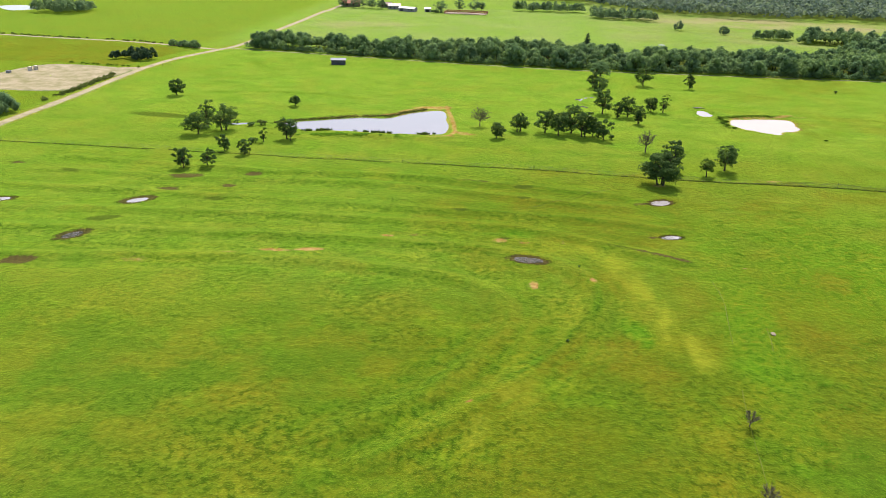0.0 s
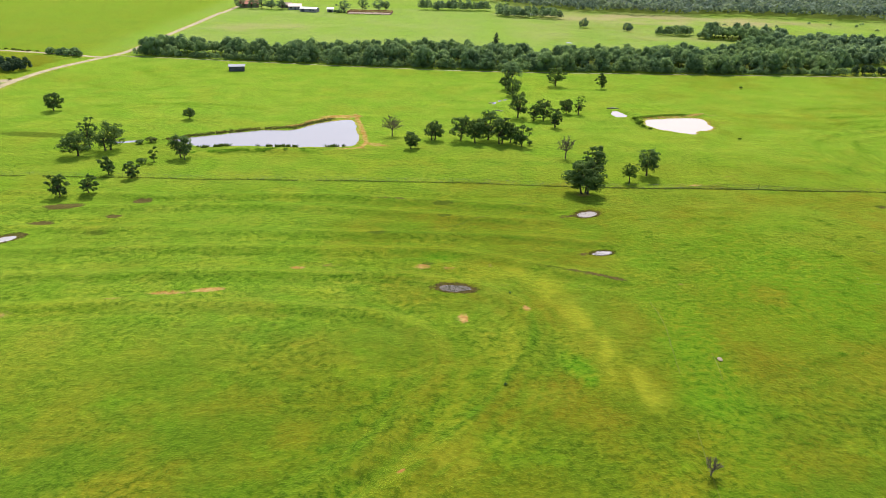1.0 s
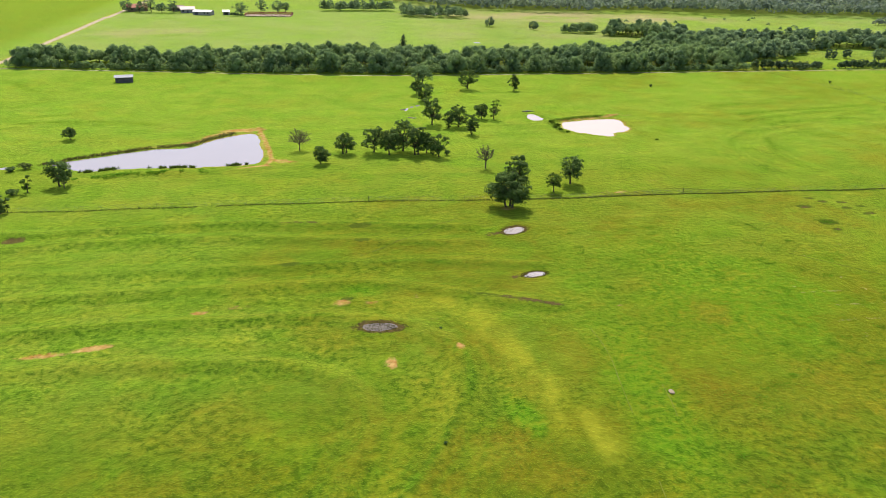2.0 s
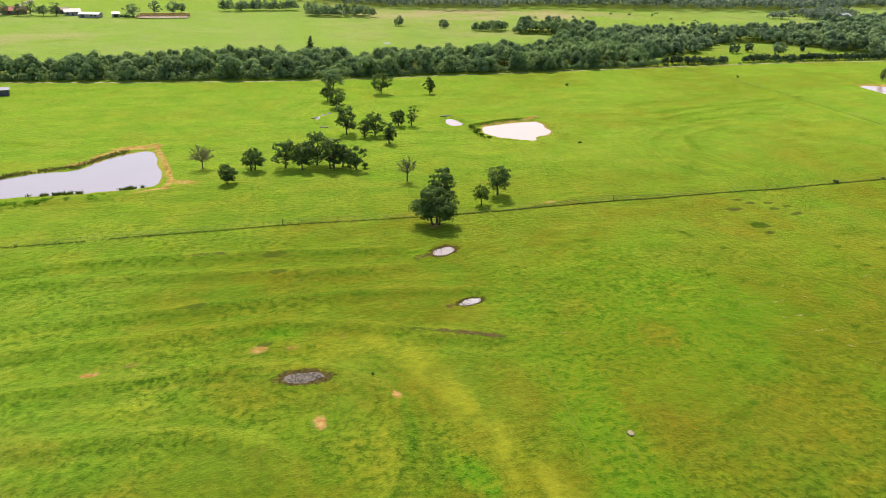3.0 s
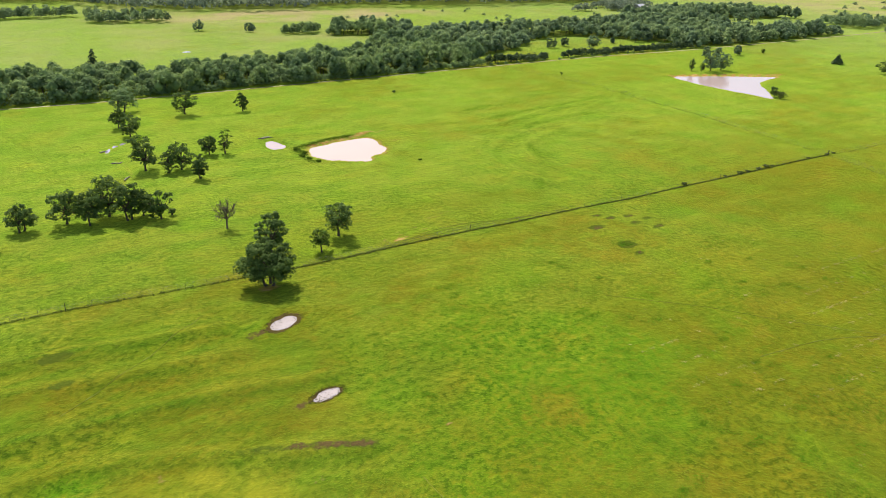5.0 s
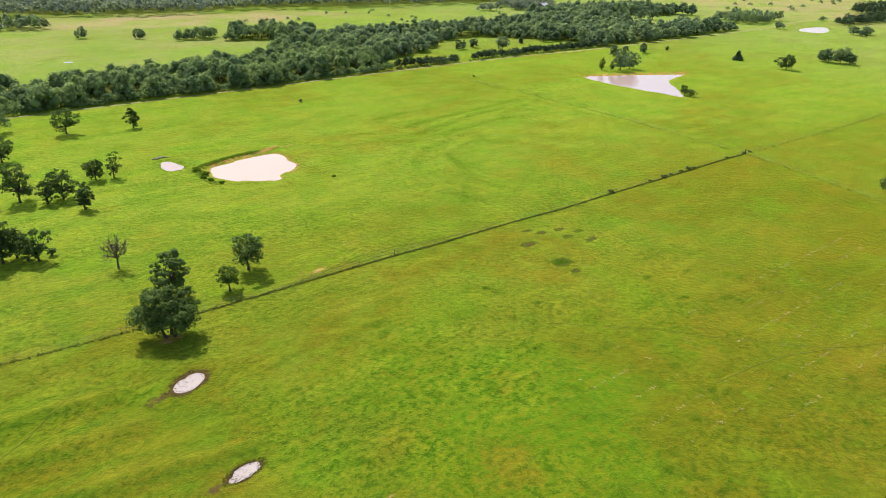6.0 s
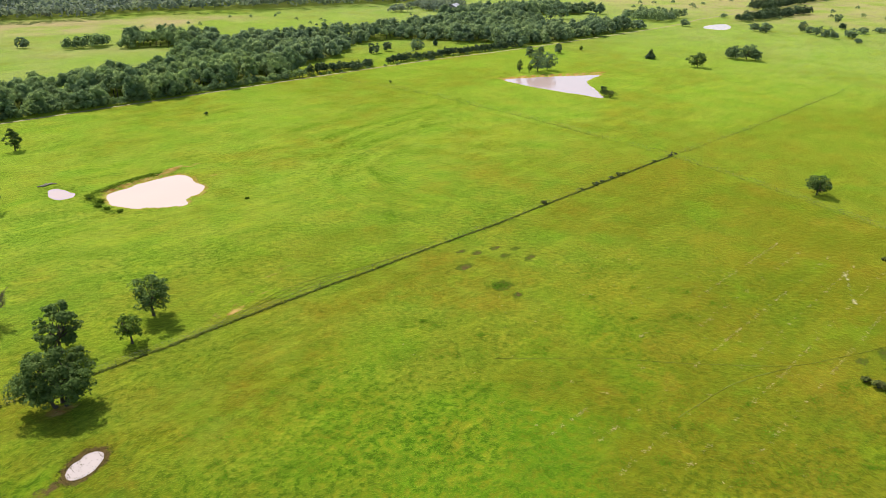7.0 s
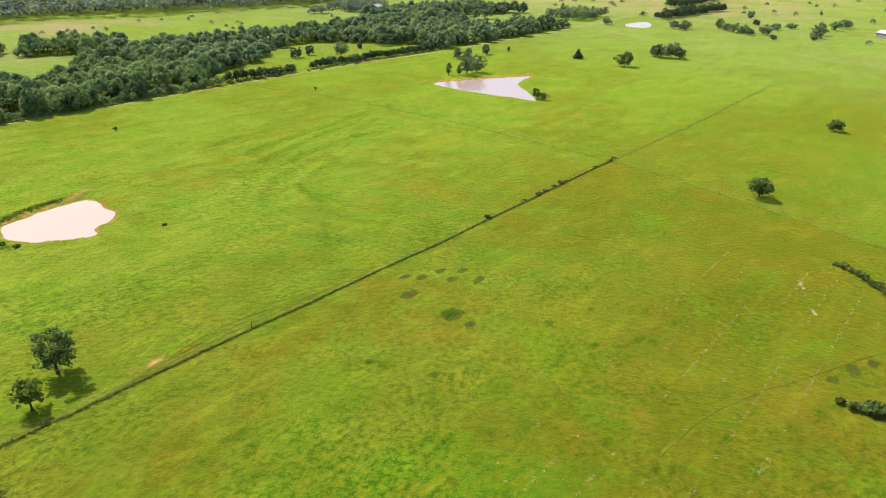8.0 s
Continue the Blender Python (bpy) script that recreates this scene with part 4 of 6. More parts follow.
bare = np.maximum(bare, 0.9 * (1 - smooth(0.4, 1.3, ellipse(X, Y, -19, 221.5, 4.6, 1.5, 0))))
d, s = line_distance(X, Y, WASH)
bare = np.maximum(bare, 0.45 * np.exp(-(d / 1.0) ** 2))
for line in ([(80, 196), (66, 190), (56, 189)], [(96, 201.5), (78, 197), (66, 190)]):
    d, s = line_distance(X, Y, rounded(line, 4, False))
    bare = np.maximum(bare, 0.42 * np.exp(-(d / 0.7) ** 2))
for line, w in ((ROAD, 4.5), (SIDE_ROAD, 3.0), (LANE, 2.6)):
    d, s = line_distance(X, Y, line)
    bare = np.maximum(bare, 0.5 * (1 - smooth(w * 0.6, w * 1.3, d)))
for line, strength, w in (([(81, 266.4), (88, 268.2), (97, 269.9), (110, 272.6)], 0.75, 0.9), ([(271, 299.5), (284, 296), (299, 289.5), (313, 281.5), (322, 277.5)], 0.9, 1.3), ([(-64, 239.5), (-50, 245.6), (-42, 247)], 0.55, 1.5), ([(-42, 248), (-37, 251), (-36, 255.5), (-29, 261), (-20, 262)], 0.85, 1.7)):
    d, s = line_distance(X, Y, line)
    bare = np.maximum(bare, strength * np.exp(-(d / w) ** 2))
near = 1 - fresh_side(X, Y)
# olive turf, darkened in the south-east as the view turns off the sun
olive = near * smooth(45, 110, X + 0.25 * (Y - 120)) * (0.5 + 0.45 * smooth(0.3, 0.6, vnoise(X / 26, Y / 26, 73))) * (1 - 0.85 * smooth(130, 178, Y))
olive = np.maximum(olive, near * smooth(-30, 20, X) * smooth(75, 115, Y) * (0.35 + 0.5 * smooth(0.35, 0.65, vnoise(X / 22, Y / 14, 76))))
olive = np.maximum(olive, near * smooth(116, 136, Y) * (1 - smooth(40.5, 44.5, X)) * smooth(-20, 12, X) * (0.2 + 0.45 * smooth(0.35, 0.6, vnoise(X / 18, Y / 8, 74))))
d, s = line_distance(X, Y, [(-26, 181), (-14, 180.4), (-8, 179.9), (-2, 179.0)])
wet = np.maximum(wet, 0.8 * np.exp(-(d / 0.8) ** 2) * smooth(0.1, 0.6, s) * (1 - smooth(0.95, 1.0, s)))
d, s = line_distance(X, Y, [(16, 145.6), (24, 142), (31, 139), (38.5, 135.5)])
dark = np.maximum(dark, 1.0 * np.exp(-(d / 0.9) ** 2) * smooth(0.0, 0.5, s))
wet = np.maximum(wet, 0.9 * np.exp(-(d / 0.8) ** 2) * smooth(0.3, 0.7, s))
olive = np.maximum(olive, near * (1 - smooth(0.5, 1.15, ellipse(X, Y, 14, 158, 40, 26, 0))) * (0.5 + 0.4 * smooth(0.35, 0.6, vnoise(X / 11, Y / 5, 77))))
olive = np.maximum(olive, fresh_side(X, Y) * (0.08 + 0.6 * smooth(40, 140, X)) * (0.3 + 0.7 * smooth(0.35, 0.65, vnoise(X / 34, Y / 22, 75))))
# litter and painted shade, reaching just past the belt's edge
litter_shade = np.maximum(0.9 * smooth(-1.5, 2.5, -shore_distance(X, Y, BELT)), 0.9 * smooth(10, 30, -shore_distance(X, Y, FARWOOD)))
# pale grows with distance as painted haze, plus some fields paler by themselves
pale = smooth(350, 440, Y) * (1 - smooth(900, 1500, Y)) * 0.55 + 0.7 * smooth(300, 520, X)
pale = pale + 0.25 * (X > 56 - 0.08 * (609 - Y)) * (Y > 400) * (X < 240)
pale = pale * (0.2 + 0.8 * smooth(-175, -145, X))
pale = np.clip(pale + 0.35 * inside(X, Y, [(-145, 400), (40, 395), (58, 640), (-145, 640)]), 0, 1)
seed_heads = (1 - smooth(0.5, 1.15, ellipse(X, Y, 200, 588, 130, 42, -8))) + 0.6 * (1 - smooth(0.5, 1.0, ellipse(X, Y, -100, 500, 40, 40, 0))) + 0.35 * (Y > 470) * smooth(0, 6, X - 46 - 0.08 * (Y - 465)) * (X < 220) * vnoise(X / 30, Y / 12, 81) + 0.9 * smooth(560, 700, X) * smooth(180, 320, Y)
olive = np.maximum(olive, 1.0 * inside(X, Y, [(-420, 315), (-175, 322), (-165, 372), (-210, 388), (-420, 402)]))
fresh_sheen = fresh_side(X, Y)
wild = (1 - 0.6 * (1 - smooth(0.5, 1.15, ellipse(X, Y, 14, 158, 40, 26, 0)))) * (0.38 * smooth(128, 172, Y) * smooth(30, 55, X) * (1 - smooth(110, 220, X)) + (1 - smooth(20, 60, X)) * (0.44 * smooth(95, 135, Y) + 0.12 * (1 - smooth(-60, 0, X))))
# rises with distance: brighter grass colour stands in for sheen at grazing view
fresh_sheen = np.maximum(wild, 0.88 * np.clip(fresh_sheen, 0, 1) * (0.24 + 0.62 * smooth(180, 262, Y + 0.25 * np.maximum(X - 150, 0)) + 0.16 * vnoise(X / 40, Y / 40, 71)))
fresh_sheen = fresh_sheen * (1 - 0.75 * (1 - smooth(-175, -155, X)))
for name, values in (("fresh_sheen", fresh_sheen), ("litter_shade", litter_shade), ("chalk", chalk), ("olive", olive), ("bare", bare), ("wet", wet), ("dry", dry), ("lush", lush), ("band", band), ("dark", dark), ("pale", pale), ("seed", np.clip(seed_heads, 0, 1))):
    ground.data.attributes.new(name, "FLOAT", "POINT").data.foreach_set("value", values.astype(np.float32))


def strip(name, line, width, mat, label, category, lift=0.03, ragged=0.25):
    """A dirt road laid on the ground, with uneven edges and a crown."""
    pts = rounded(line, 10, False)
    p = np.array(pts)
    d = unit(np.gradient(p, axis=0))
    side = np.stack([-d[:, 1], d[:, 0]], 1)
    rows = []
    across = np.array((-1.0, -0.8, -0.35, 0.0, 0.35, 0.8, 1.0))
    for i, u in enumerate(across):
        w = width / 2 * u + (rng.normal(0, ragged, len(p)) if abs(u) > 0.9 else 0)
        q = p + side * np.reshape(w, (-1, 1))
        rows.append(np.column_stack([q, rise(q[:, 0], q[:, 1]) + lift * (1.6 - 1.4 * abs(u))]))
    v = np.stack(rows, 1).reshape(-1, 3)
    n, k = len(p), len(across)
    g = np.arange(n * k).reshape(n, k)
    f = np.stack([g[:-1, :-1], g[:-1, 1:], g[1:, 1:], g[1:, :-1]], -1).reshape(-1, 4)[:, ::-1]
    ob = new(name, mesh_from(name, v, f, mat, True))
    edge = np.tile(np.abs(across), n)
    edge = np.where(edge > 0.9, 0.85, np.where(edge > 0.7, 0.45, np.where(edge < 0.1, 0.42, 0.1)))
    ob.data.attributes.new("edge", "FLOAT", "POINT").data.foreach_set("value", edge.astype(np.float32))
    return tagged(ob, label, category, "", "structure")


strip("road", ROAD, 3.9, DIRT, "pale unpaved section road with grassy edges", "road")
strip("road", SIDE_ROAD, 3.4, DIRT, "narrow pale dirt side road", "road", 0.04)
strip("road", LANE, 1.3, LANE_DIRT, "faint two-track dirt lane along the woods", "lane", 0.05)
strip("road", [(-163, 316), (-170, 313), (-176, 309)], 7.0, DIRT, "short gravel entrance to the well pad", "road", 0.05)

for line in ([(33, 60), (33.6, 68), (35.2, 83), (36.4, 91)], [(38.6, 104), (39.6, 110), (40.8, 117), (41.2, 122), (41.0, 127)], [(44.4, 102.5), (45.2, 106), (45.7, 110)],
             [(92.9, 150.8), (104.7, 139.6), (115.5, 127.2), (124.5, 117.9), (133.6, 112.8), (141.9, 108.7), (150, 104)]):
    strip("trail", line, 0.10, TRAIL_DIRT, "thin trodden cattle path through the grass", "path", 0.04, 0.04)

for off, a, b in ((1.4, 56, 116), (2.6, 66, 106), (4.0, 72, 98)):
    line = [(x, 188.0 + off * (0.45 + 0.55 * math.sin((x - a) / (b - a) * math.pi))) for x in np.linspace(a, b, 8)]
    strip("trail", line, 0.16, TRAIL_DIRT, "faint wheel track along the fence", "path", 0.04, 0.05)
for line in ([(99.8, 123.9), (113.4, 121.9), (124.1, 117.7)], [(5, 161.5), (8.3, 163.5), (15, 168), (24, 175.5), (28, 179)]):
    strip("trail", line, 0.12, TRAIL_DIRT, "thin trodden cattle path through the grass", "path", 0.04, 0.05)

# gravel pad
pad_pts = np.array(rounded(PAD, 6))
pad_mid = pad_pts.mean(0)
rings = [pad_mid + (pad_pts - pad_mid) * s for s in (0.02, 0.5, 0.8, 0.93, 1.0)]
v = np.concatenate([np.column_stack([q, np.full(len(q), 0.12 if i < 4 else 0.0)]) for i, q in enumerate(rings)])
m = len(pad_pts)
f = [(i * m + j, i * m + (j + 1) % m, (i + 1) * m + (j + 1) % m, (i + 1) * m + j) for i in range(4) for j in range(m)]
pad = new("pavement", mesh_from("pavement", v, np.array(f), GRAVEL, True))
edge = np.repeat((0.1, 0.36, 0.2, 0.42, 0.8), m)
pad.data.attributes.new("edge", "FLOAT", "POINT").data.foreach_set("value", edge.astype(np.float32))
tagged(pad, "pale gravel pad of a small oil well site", "gravel pad", "", "structure")

# ---- water ----
def sheet(name, outline, z, mat, label, category, grow=1.0):
    p = np.array(outline)
    c = p.mean(0)
    bm = bmesh.new()
    ring = []
    for i in range(len(p)):
        d = unit((p[(i + 1) % len(p)] - p[i - 1])[None])[0]
        n = np.array((d[1], -d[0]))
        if inside(np.array([p[i][0] + n[0] * 0.05]), np.array([p[i][1] + n[1] * 0.05]), outline)[0]:
            n = -n
        q = p[i] + n * grow
        ring.append(bm.verts.new((q[0], q[1], z)))
    edges = [bm.edges.new((ring[i - 1], ring[i])) for i in range(len(ring))]
    bmesh.ops.triangle_fill(bm, edges=edges, use_beauty=True)
    bmesh.ops.recalc_face_normals(bm, faces=bm.faces)
    if bm.faces and sum(q.normal.z for q in bm.faces) < 0:
        bmesh.ops.reverse_faces(bm, faces=bm.faces)
    me = bpy.data.meshes.new(name)
    bm.to_mesh(me)
    bm.free()
    me.materials.append(mat)
    return tagged(new(name, me), label, category, "", "structure")


WATER_LABEL = {"reed": "still pale grey farm pond with reedy banks", "clay": "milky clay-coloured stock pond", "spring": "small round stock pond beside the clay pond",
               "far": "pointed pale pond with a bare clay dam", "roadside": "small bright pond beside the far road", "hill": "pale pond beside a clump of trees"}
for name, shore in PONDS.items():
    sheet("water", shore, LEVEL[name] - 0.04, CLAY_WATER if name == "clay" else SPRING_WATER if name == "spring" else PALE_WATER if name in ("far", "roadside") else DIM_WATER if name == "creek" else POND_WATER, WATER_LABEL.get(name, "small pale pool of still water"), "pond", 0.5)
for k, (cx, cy, a, b, turn, share) in enumerate(POOLS):
    t = np.linspace(0, 2 * math.pi, 40, endpoint=False)
    c, s = math.cos(radians(turn)), math.sin(radians(turn))
    w = (0.70 if k in (0, 4) else 0.84) * (1 + 0.13 * np.sin(2 * t + cx) + 0.10 * np.sin(3 * t + cy) + 0.07 * np.sin(7 * t + cx) + rng.normal(0, 0.05, len(t)))
    q = [(cx + e * a * math.cos(u) * c - e * b * math.sin(u) * s, cy + e * a * math.cos(u) * s + e * b * math.sin(u) * c) for u, e in zip(t, w)]
    sheet("water", q, -0.34 * (1 - float(smooth(0.0, 1.25, np.array(share)))), MUD_WATER if k in (0, 4) else POOL_WATER, "shallow muddy rain pool in the grass", "puddle", 0.0)

# ---- pasture trees ----
G = "scattered pasture trees"
tree(-125, 265, 6.2, 7.2, "round dark-green oak alone on open pasture", group=G)
tree(-76, 255, 3.7, 4.4, "small low oak alone on open pasture", group=G, leaves=1800, blobs=20)
W = "trees west of the reedy pond"
tree(-94.5, 212, 7.0, 9.6, "spreading dark-green oak with a leaning trunk", group=W, clear=2.2, leaves=3600)
tree(-95, 221, 9.0, 5.6, "tall narrow oak with a thin ragged top", group=W, leaves=1700, sparse=True, clear=2.5)
tree(-88.5, 217.5, 8.4, 10.2, "broad dense oak in a small grove", group=W, stems=2, leaves=3800)
tree(-80, 196, 4.9, 4.0, "small upright oak on short grass", group=W, leaves=1600, blobs=22)
tree(-73, 193, 4.6, 4.5, "small oak with an uneven crown", group=W, leaves=1700, blobs=22)
tree(-85, 179, 5.6, 5.2, "round grey-green oak beside a damp hollow", group=W, leaves=2200)
tree(-79, 181, 4.9, 4.2, "small open-crowned oak beside a damp hollow", group=W, leaves=1500, sparse=True)
tree(-72, 207, 4.4, 3.2, "thin pale-green willow beside the pond", WILLOW, "willow_tree", W, leaves=900, sparse=True, blobs=10)
shrub(-79, 226.5, 1.6, 3.6, "thick shrub between two arms of the pond", BRUSH, group="pond shrubs")
shrub(-82, 224.5, 1.2, 2.6, "low shrub between two arms of the pond", OAK, group="pond shrubs")
shrub(-75, 205.5, 1.5, 3.0, "low dark shrub beside the pond", group="pond shrubs")
tree(-66, 211, 6.6, 7.6, "broad oak with pale dead branches beside the pond", group=W, leaves=3000, clear=1.8)
dead_tree(-64.5, 209.5, 4.0, 4.0, "pale bleached dead tree under an oak", forks=5, twigs=3)
dead_tree(-8, 237.5, 6.4, 6.6, "bare grey dead tree with a round crown of twigs", forks=14, twigs=9)
M = "grove in the middle of the pasture"
tree(-2, 222.5, 5.1, 5.2, "small dense dark oak near the grove", group=M, leaves=2300)
tree(5, 232.5, 6.0, 7.4, "rounded oak with a low wide crown", group=M, leaves=3000, stems=2)
tree(13.5, 233, 7.8, 7.6, "broad oak at the edge of a grove", group=M, clear=2.2)
tree(17.6, 229.6, 7.2, 6.6, "dark oak within a close grove", group=M, clear=2.0)
tree(22.0, 233.0, 9.2, 8.2, "tall oak in the middle of a grove", group=M, clear=2.6, leaves=3800)
tree(25.6, 228.6, 8.2, 7.4, "large two-stemmed oak in a grove", group=M, stems=2, clear=2.4)
tree(28.6, 230.2, 6.2, 5.6, "smaller oak at the end of a grove", group=M, clear=2.2, leaves=2200)
tree(31.6, 226.2, 6.8, 6.2, "separate dark oak beside the grove", group=M, leaves=2700)
shrub(34.2, 227.6, 1.9, 1.8, "small dark shrub beside the grove")
C = "trees along the wash"
tree(41, 333, 7.8, 10.0, "wide pale-topped oak in front of the woods", WOODS, group=C, leaves=3600, stems=2)
tree(36.5, 312, 6.5, 6.0, "oak beside a dry wash", group=C, leaves=2200)
tree(38, 301, 7.2, 7.4, "leaning oak beside a dry wash", group=C, leaves=2600)
tree(35.5, 264, 9.6, 8.2, "tall dark oak on a straight trunk beside the wash", group=C, clear=2.6, leaves=3800)
tree(40.4, 259.5, 6.8, 5.4, "narrow oak in a row along the wash", group=C, leaves=2000, clear=1.0)
tree(44.0, 261.0, 7.6, 7.6, "loose-crowned oak in a row along the wash", group=C, leaves=2600, sparse=True, clear=1.0)
tree(46.2, 251, 6.6, 4.4, "slim upright dark oak on open grass", group=C, leaves=2200, clear=1.0)
tree(54, 271, 5.4, 5.6, "short round oak beside a thin willow", group=C, leaves=2300)
tree(58.2, 270.2, 7.2, 5.4, "thin pale willow with an open crown", WILLOW, "willow_tree", C, leaves=700, sparse=True, blobs=20, clear=2.4)
tree(59, 321, 8.0, 8.4, "round oak near the edge of the woods", group=C, leaves=3000)
tree(78, 318, 6.6, 4.8, "upright oak alone near the woods", group=C, leaves=2200, clear=1.4)
dead_tree(42.6, 214, 6.8, 5.6, "bare leafless tree with a single trunk and twiggy crown", forks=13, twigs=8)
tree(41.8, 184.4, 8.3, 9.8, "huge dark oak with foliage almost to the bare soil", group="big oaks on the fence", leaves=10000, size=0.34, clear=0.4, stems=3, blobs=48)
tree(46.6, 197.5, 8.6, 7.2, "large dark oak standing behind a bigger one", group="big oaks on the fence", leaves=6200, size=0.34, clear=2.5, blobs=22)
tree(55.6, 193.2, 5.2, 4.9, "small light-green tree with an open crown", WILLOW, "small_tree", "pair beside the fence", leaves=1500, size=0.3, blobs=26, clear=5.0)
tree(62, 199.4, 7.6, 7.8, "oak with a lopsided crown beside the fence", group="pair beside the fence", leaves=2800, size=0.36, clear=4.2)
dead_tree(35, 82.5, 2.6, 2.3, "small bare leafless shrub on the pasture", "dead_shrub", "bare shrubs", 6, 9)
dead_tree(33, 68.5, 2.4, 2.6, "small bare leafless shrub on the pasture", "dead_shrub", "bare shrubs", 6, 9)

# ---- trees further east ----
E_ = "trees on the far pasture"
tree(212, 143.5, 5.0, 7.2, "low wide oak beside a wire fence", group=E_, leaves=2600, clear=0.8)
tree(301, 143.5, 4.2, 5.4, "small low tree alone on pasture", group=E_, leaves=1600, clear=0.6)
for dx, dy, h, w in ((-6.5, 0, 6.0, 7.5), (-1.5, 2.5, 8.4, 8.5), (3.5, -1.0, 7.4, 8.0), (7.0, 3.0, 6.2, 7.0)):
    tree(416 - 0.36 * dx + 0.5 * dy, 250 + 0.93 * dx, h, w + 1.0, "dark oak in a close clump on open grass", WOODS, group="clump on the far pasture", leaves=1500, size=0.6, clear=0.5)
tree(371, 254, 7.4, 9.0, "dense dark round oak on far pasture", group=E_, leaves=2000, size=0.55, clear=0.6)
tree(376.5, 283, 5.0, 4.8, "dark cone-shaped cedar on far pasture", CEDAR, "cedar_tree", E_, leaves=1200, size=0.5, shape="cone", clear=0.2)
tree(290, 303, 6.0, 3.6, "thin young tree beside the pond", OAK, group="trees at the far pond", leaves=800, clear=1.5)
tree(293.5, 299.5, 4.6, 2.8, "thin young tree beside the pond", OAK, group="trees at the far pond", leaves=600, clear=1.2)
tree(299, 299, 9.0, 10.5, "large pale-green willow behind the pond dam", HAZY_EAST_WOODS, "willow_tree", "trees at the far pond", leaves=2200, size=0.5, clear=0.8)
tree(306.5, 299, 8.2, 8.5, "dark oak behind the pond dam", HAZY_EAST_WOODS, group="trees at the far pond", leaves=1800, size=0.5, clear=0.8)
tree(330, 328, 5.8, 6.0, "round oak near the lane", HAZY_EAST_WOODS, group=E_, leaves=1400, size=0.5, clear=0.6)
tree(336, 326, 5.4, 5.0, "round oak near the lane", HAZY_EAST_WOODS, group=E_, leaves=1200, size=0.5, clear=0.6)
tree(355, 327, 5.4, 5.6, "round oak near the lane", HAZY_EAST_WOODS, group=E_, leaves=1300, size=0.5, clear=0.6)
tree(374, 325, 2.6, 2.4, "small pale young tree on pasture", WILLOW, "willow_tree", E_, leaves=350, clear=0.6)
tree(275.5, 247.5, 4.4, 4.6, "small tree at the tip of the pond", group="trees at the far pond", leaves=900, size=0.45, sparse=True, clear=1.8)
shrub(274.5, 244, 2.6, 5.2, "thick brown-green shrub at the tip of the pond", BRUSH, group="shrubs at the far pond")
shrub(278.5, 246.5, 1.8, 3.0, "low shrub at the tip of the pond", group="shrubs at the far pond")
FAR = "trees at the far edge of the pasture"
for x, y, h, w in ((556, 253, 7.0, 7.0), (560, 260, 9.0, 9.0), (567, 267, 7.0, 7.0), (575, 275, 10.0, 6.0), (553, 247, 6.5, 6.0), (562, 238, 7.5, 8.0), (570, 243, 6.0, 7.0), (543, 229, 4.2, 6.0),
                   (560, 208, 6.0, 6.0), (572, 209, 12.0, 9.0), (590, 211, 12.0, 10.0), (631, 209, 9.0, 10.0), (648, 206, 9.5, 11.0), (660, 206, 7.0, 8.0), (534, 345, 7.0, 9.0), (548, 298, 7.5, 9.0),
                   (556, 293, 8.0, 9.0), (545, 291, 5.5, 7.0), (620, 262, 6.0, 6.0), (668, 280, 9.0, 7.0), (603, 243, 6.0, 9.0), (618, 236, 5.5, 9.0), (700, 330, 8.0, 6.0)):
    tree(x, y, h * 0.72, w, "dark broadleaf tree at the edge of rough pasture", HAZY_EAST_WOODS, group=FAR, leaves=700, size=0.8, clear=0.5, blobs=20)

# ---- trees over the lane ----
B = "single trees in the fields behind the woods"
for x, y, h, w in ((116, 529, 6.5, 8.0), (143, 515, 5.5, 7.0), (148, 524, 3.0, 3.0), (291, 421, 5.0, 5.0), (273, 389, 5.5, 4.0), (277, 389, 5.0, 4.0), (286, 391, 5.0, 5.0), (293, 375, 7.5, 9.0), (338, 387, 7.0, 8.0), (345, 384, 6.0, 7.0),
                   (322, 390, 3.5, 3.5), (-139, 617, 9.0, 11.0), (-129, 612, 8.0, 9.0), (-121, 613, 10.0, 12.0), (-113, 610, 7.0, 9.0), (-105, 611, 8.5, 10.0), (-56, 602, 8.5, 12.0), (-42, 617, 9.0, 9.0), (-30, 617, 8.5, 12.0), (-24, 619, 7.0, 8.0),
                   (470, 440, 6.0, 6.0), (488, 430, 7.5, 10.0), (497, 425, 8.0, 11.0), (505, 404, 6.0, 8.0)):
    tree(x, y, h, w, "dark broadleaf tree in a hay field", HAZY_EAST_WOODS, group=B, leaves=900, size=0.7, clear=0.4, blobs=20)
tree(42, 405, 11.5, 6.0, "tall dark pointed cedar rising behind the woods", CEDAR, "cedar_tree", leaves=1500, size=0.6, shape="cone", clear=1.0)

# ---- woods ----
r = np.random.default_rng(21)
x, y = scatter(r, BELT, 6.1)
x2, y2 = scatter(r, BELT, 6.7)
x, y = np.concatenate([x[x < 215], x2[x2 >= 215]]), np.concatenate([y[x < 215], y2[x2 >= 215]])
front = x < 215
edge_gap = -shore_distance(x, y, BELT)
deep = (edge_gap > 7) | ((y > 380) & (x < 215) & (edge_gap > 3))
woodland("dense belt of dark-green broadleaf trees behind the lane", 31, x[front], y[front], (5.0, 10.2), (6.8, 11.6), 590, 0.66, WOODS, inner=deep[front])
woodland("dark-green broadleaf woods spreading behind a meadow", 32, x[~front], y[~front], (5.0, 10.4), (8.0, 13.0), 364, 1.0, HAZY_EAST_WOODS, inner=deep[~front])
x, y = along_line(r, [(206, 359.5), (250, 360), (300, 360), (350, 356.5)], 1.2, 1.1)
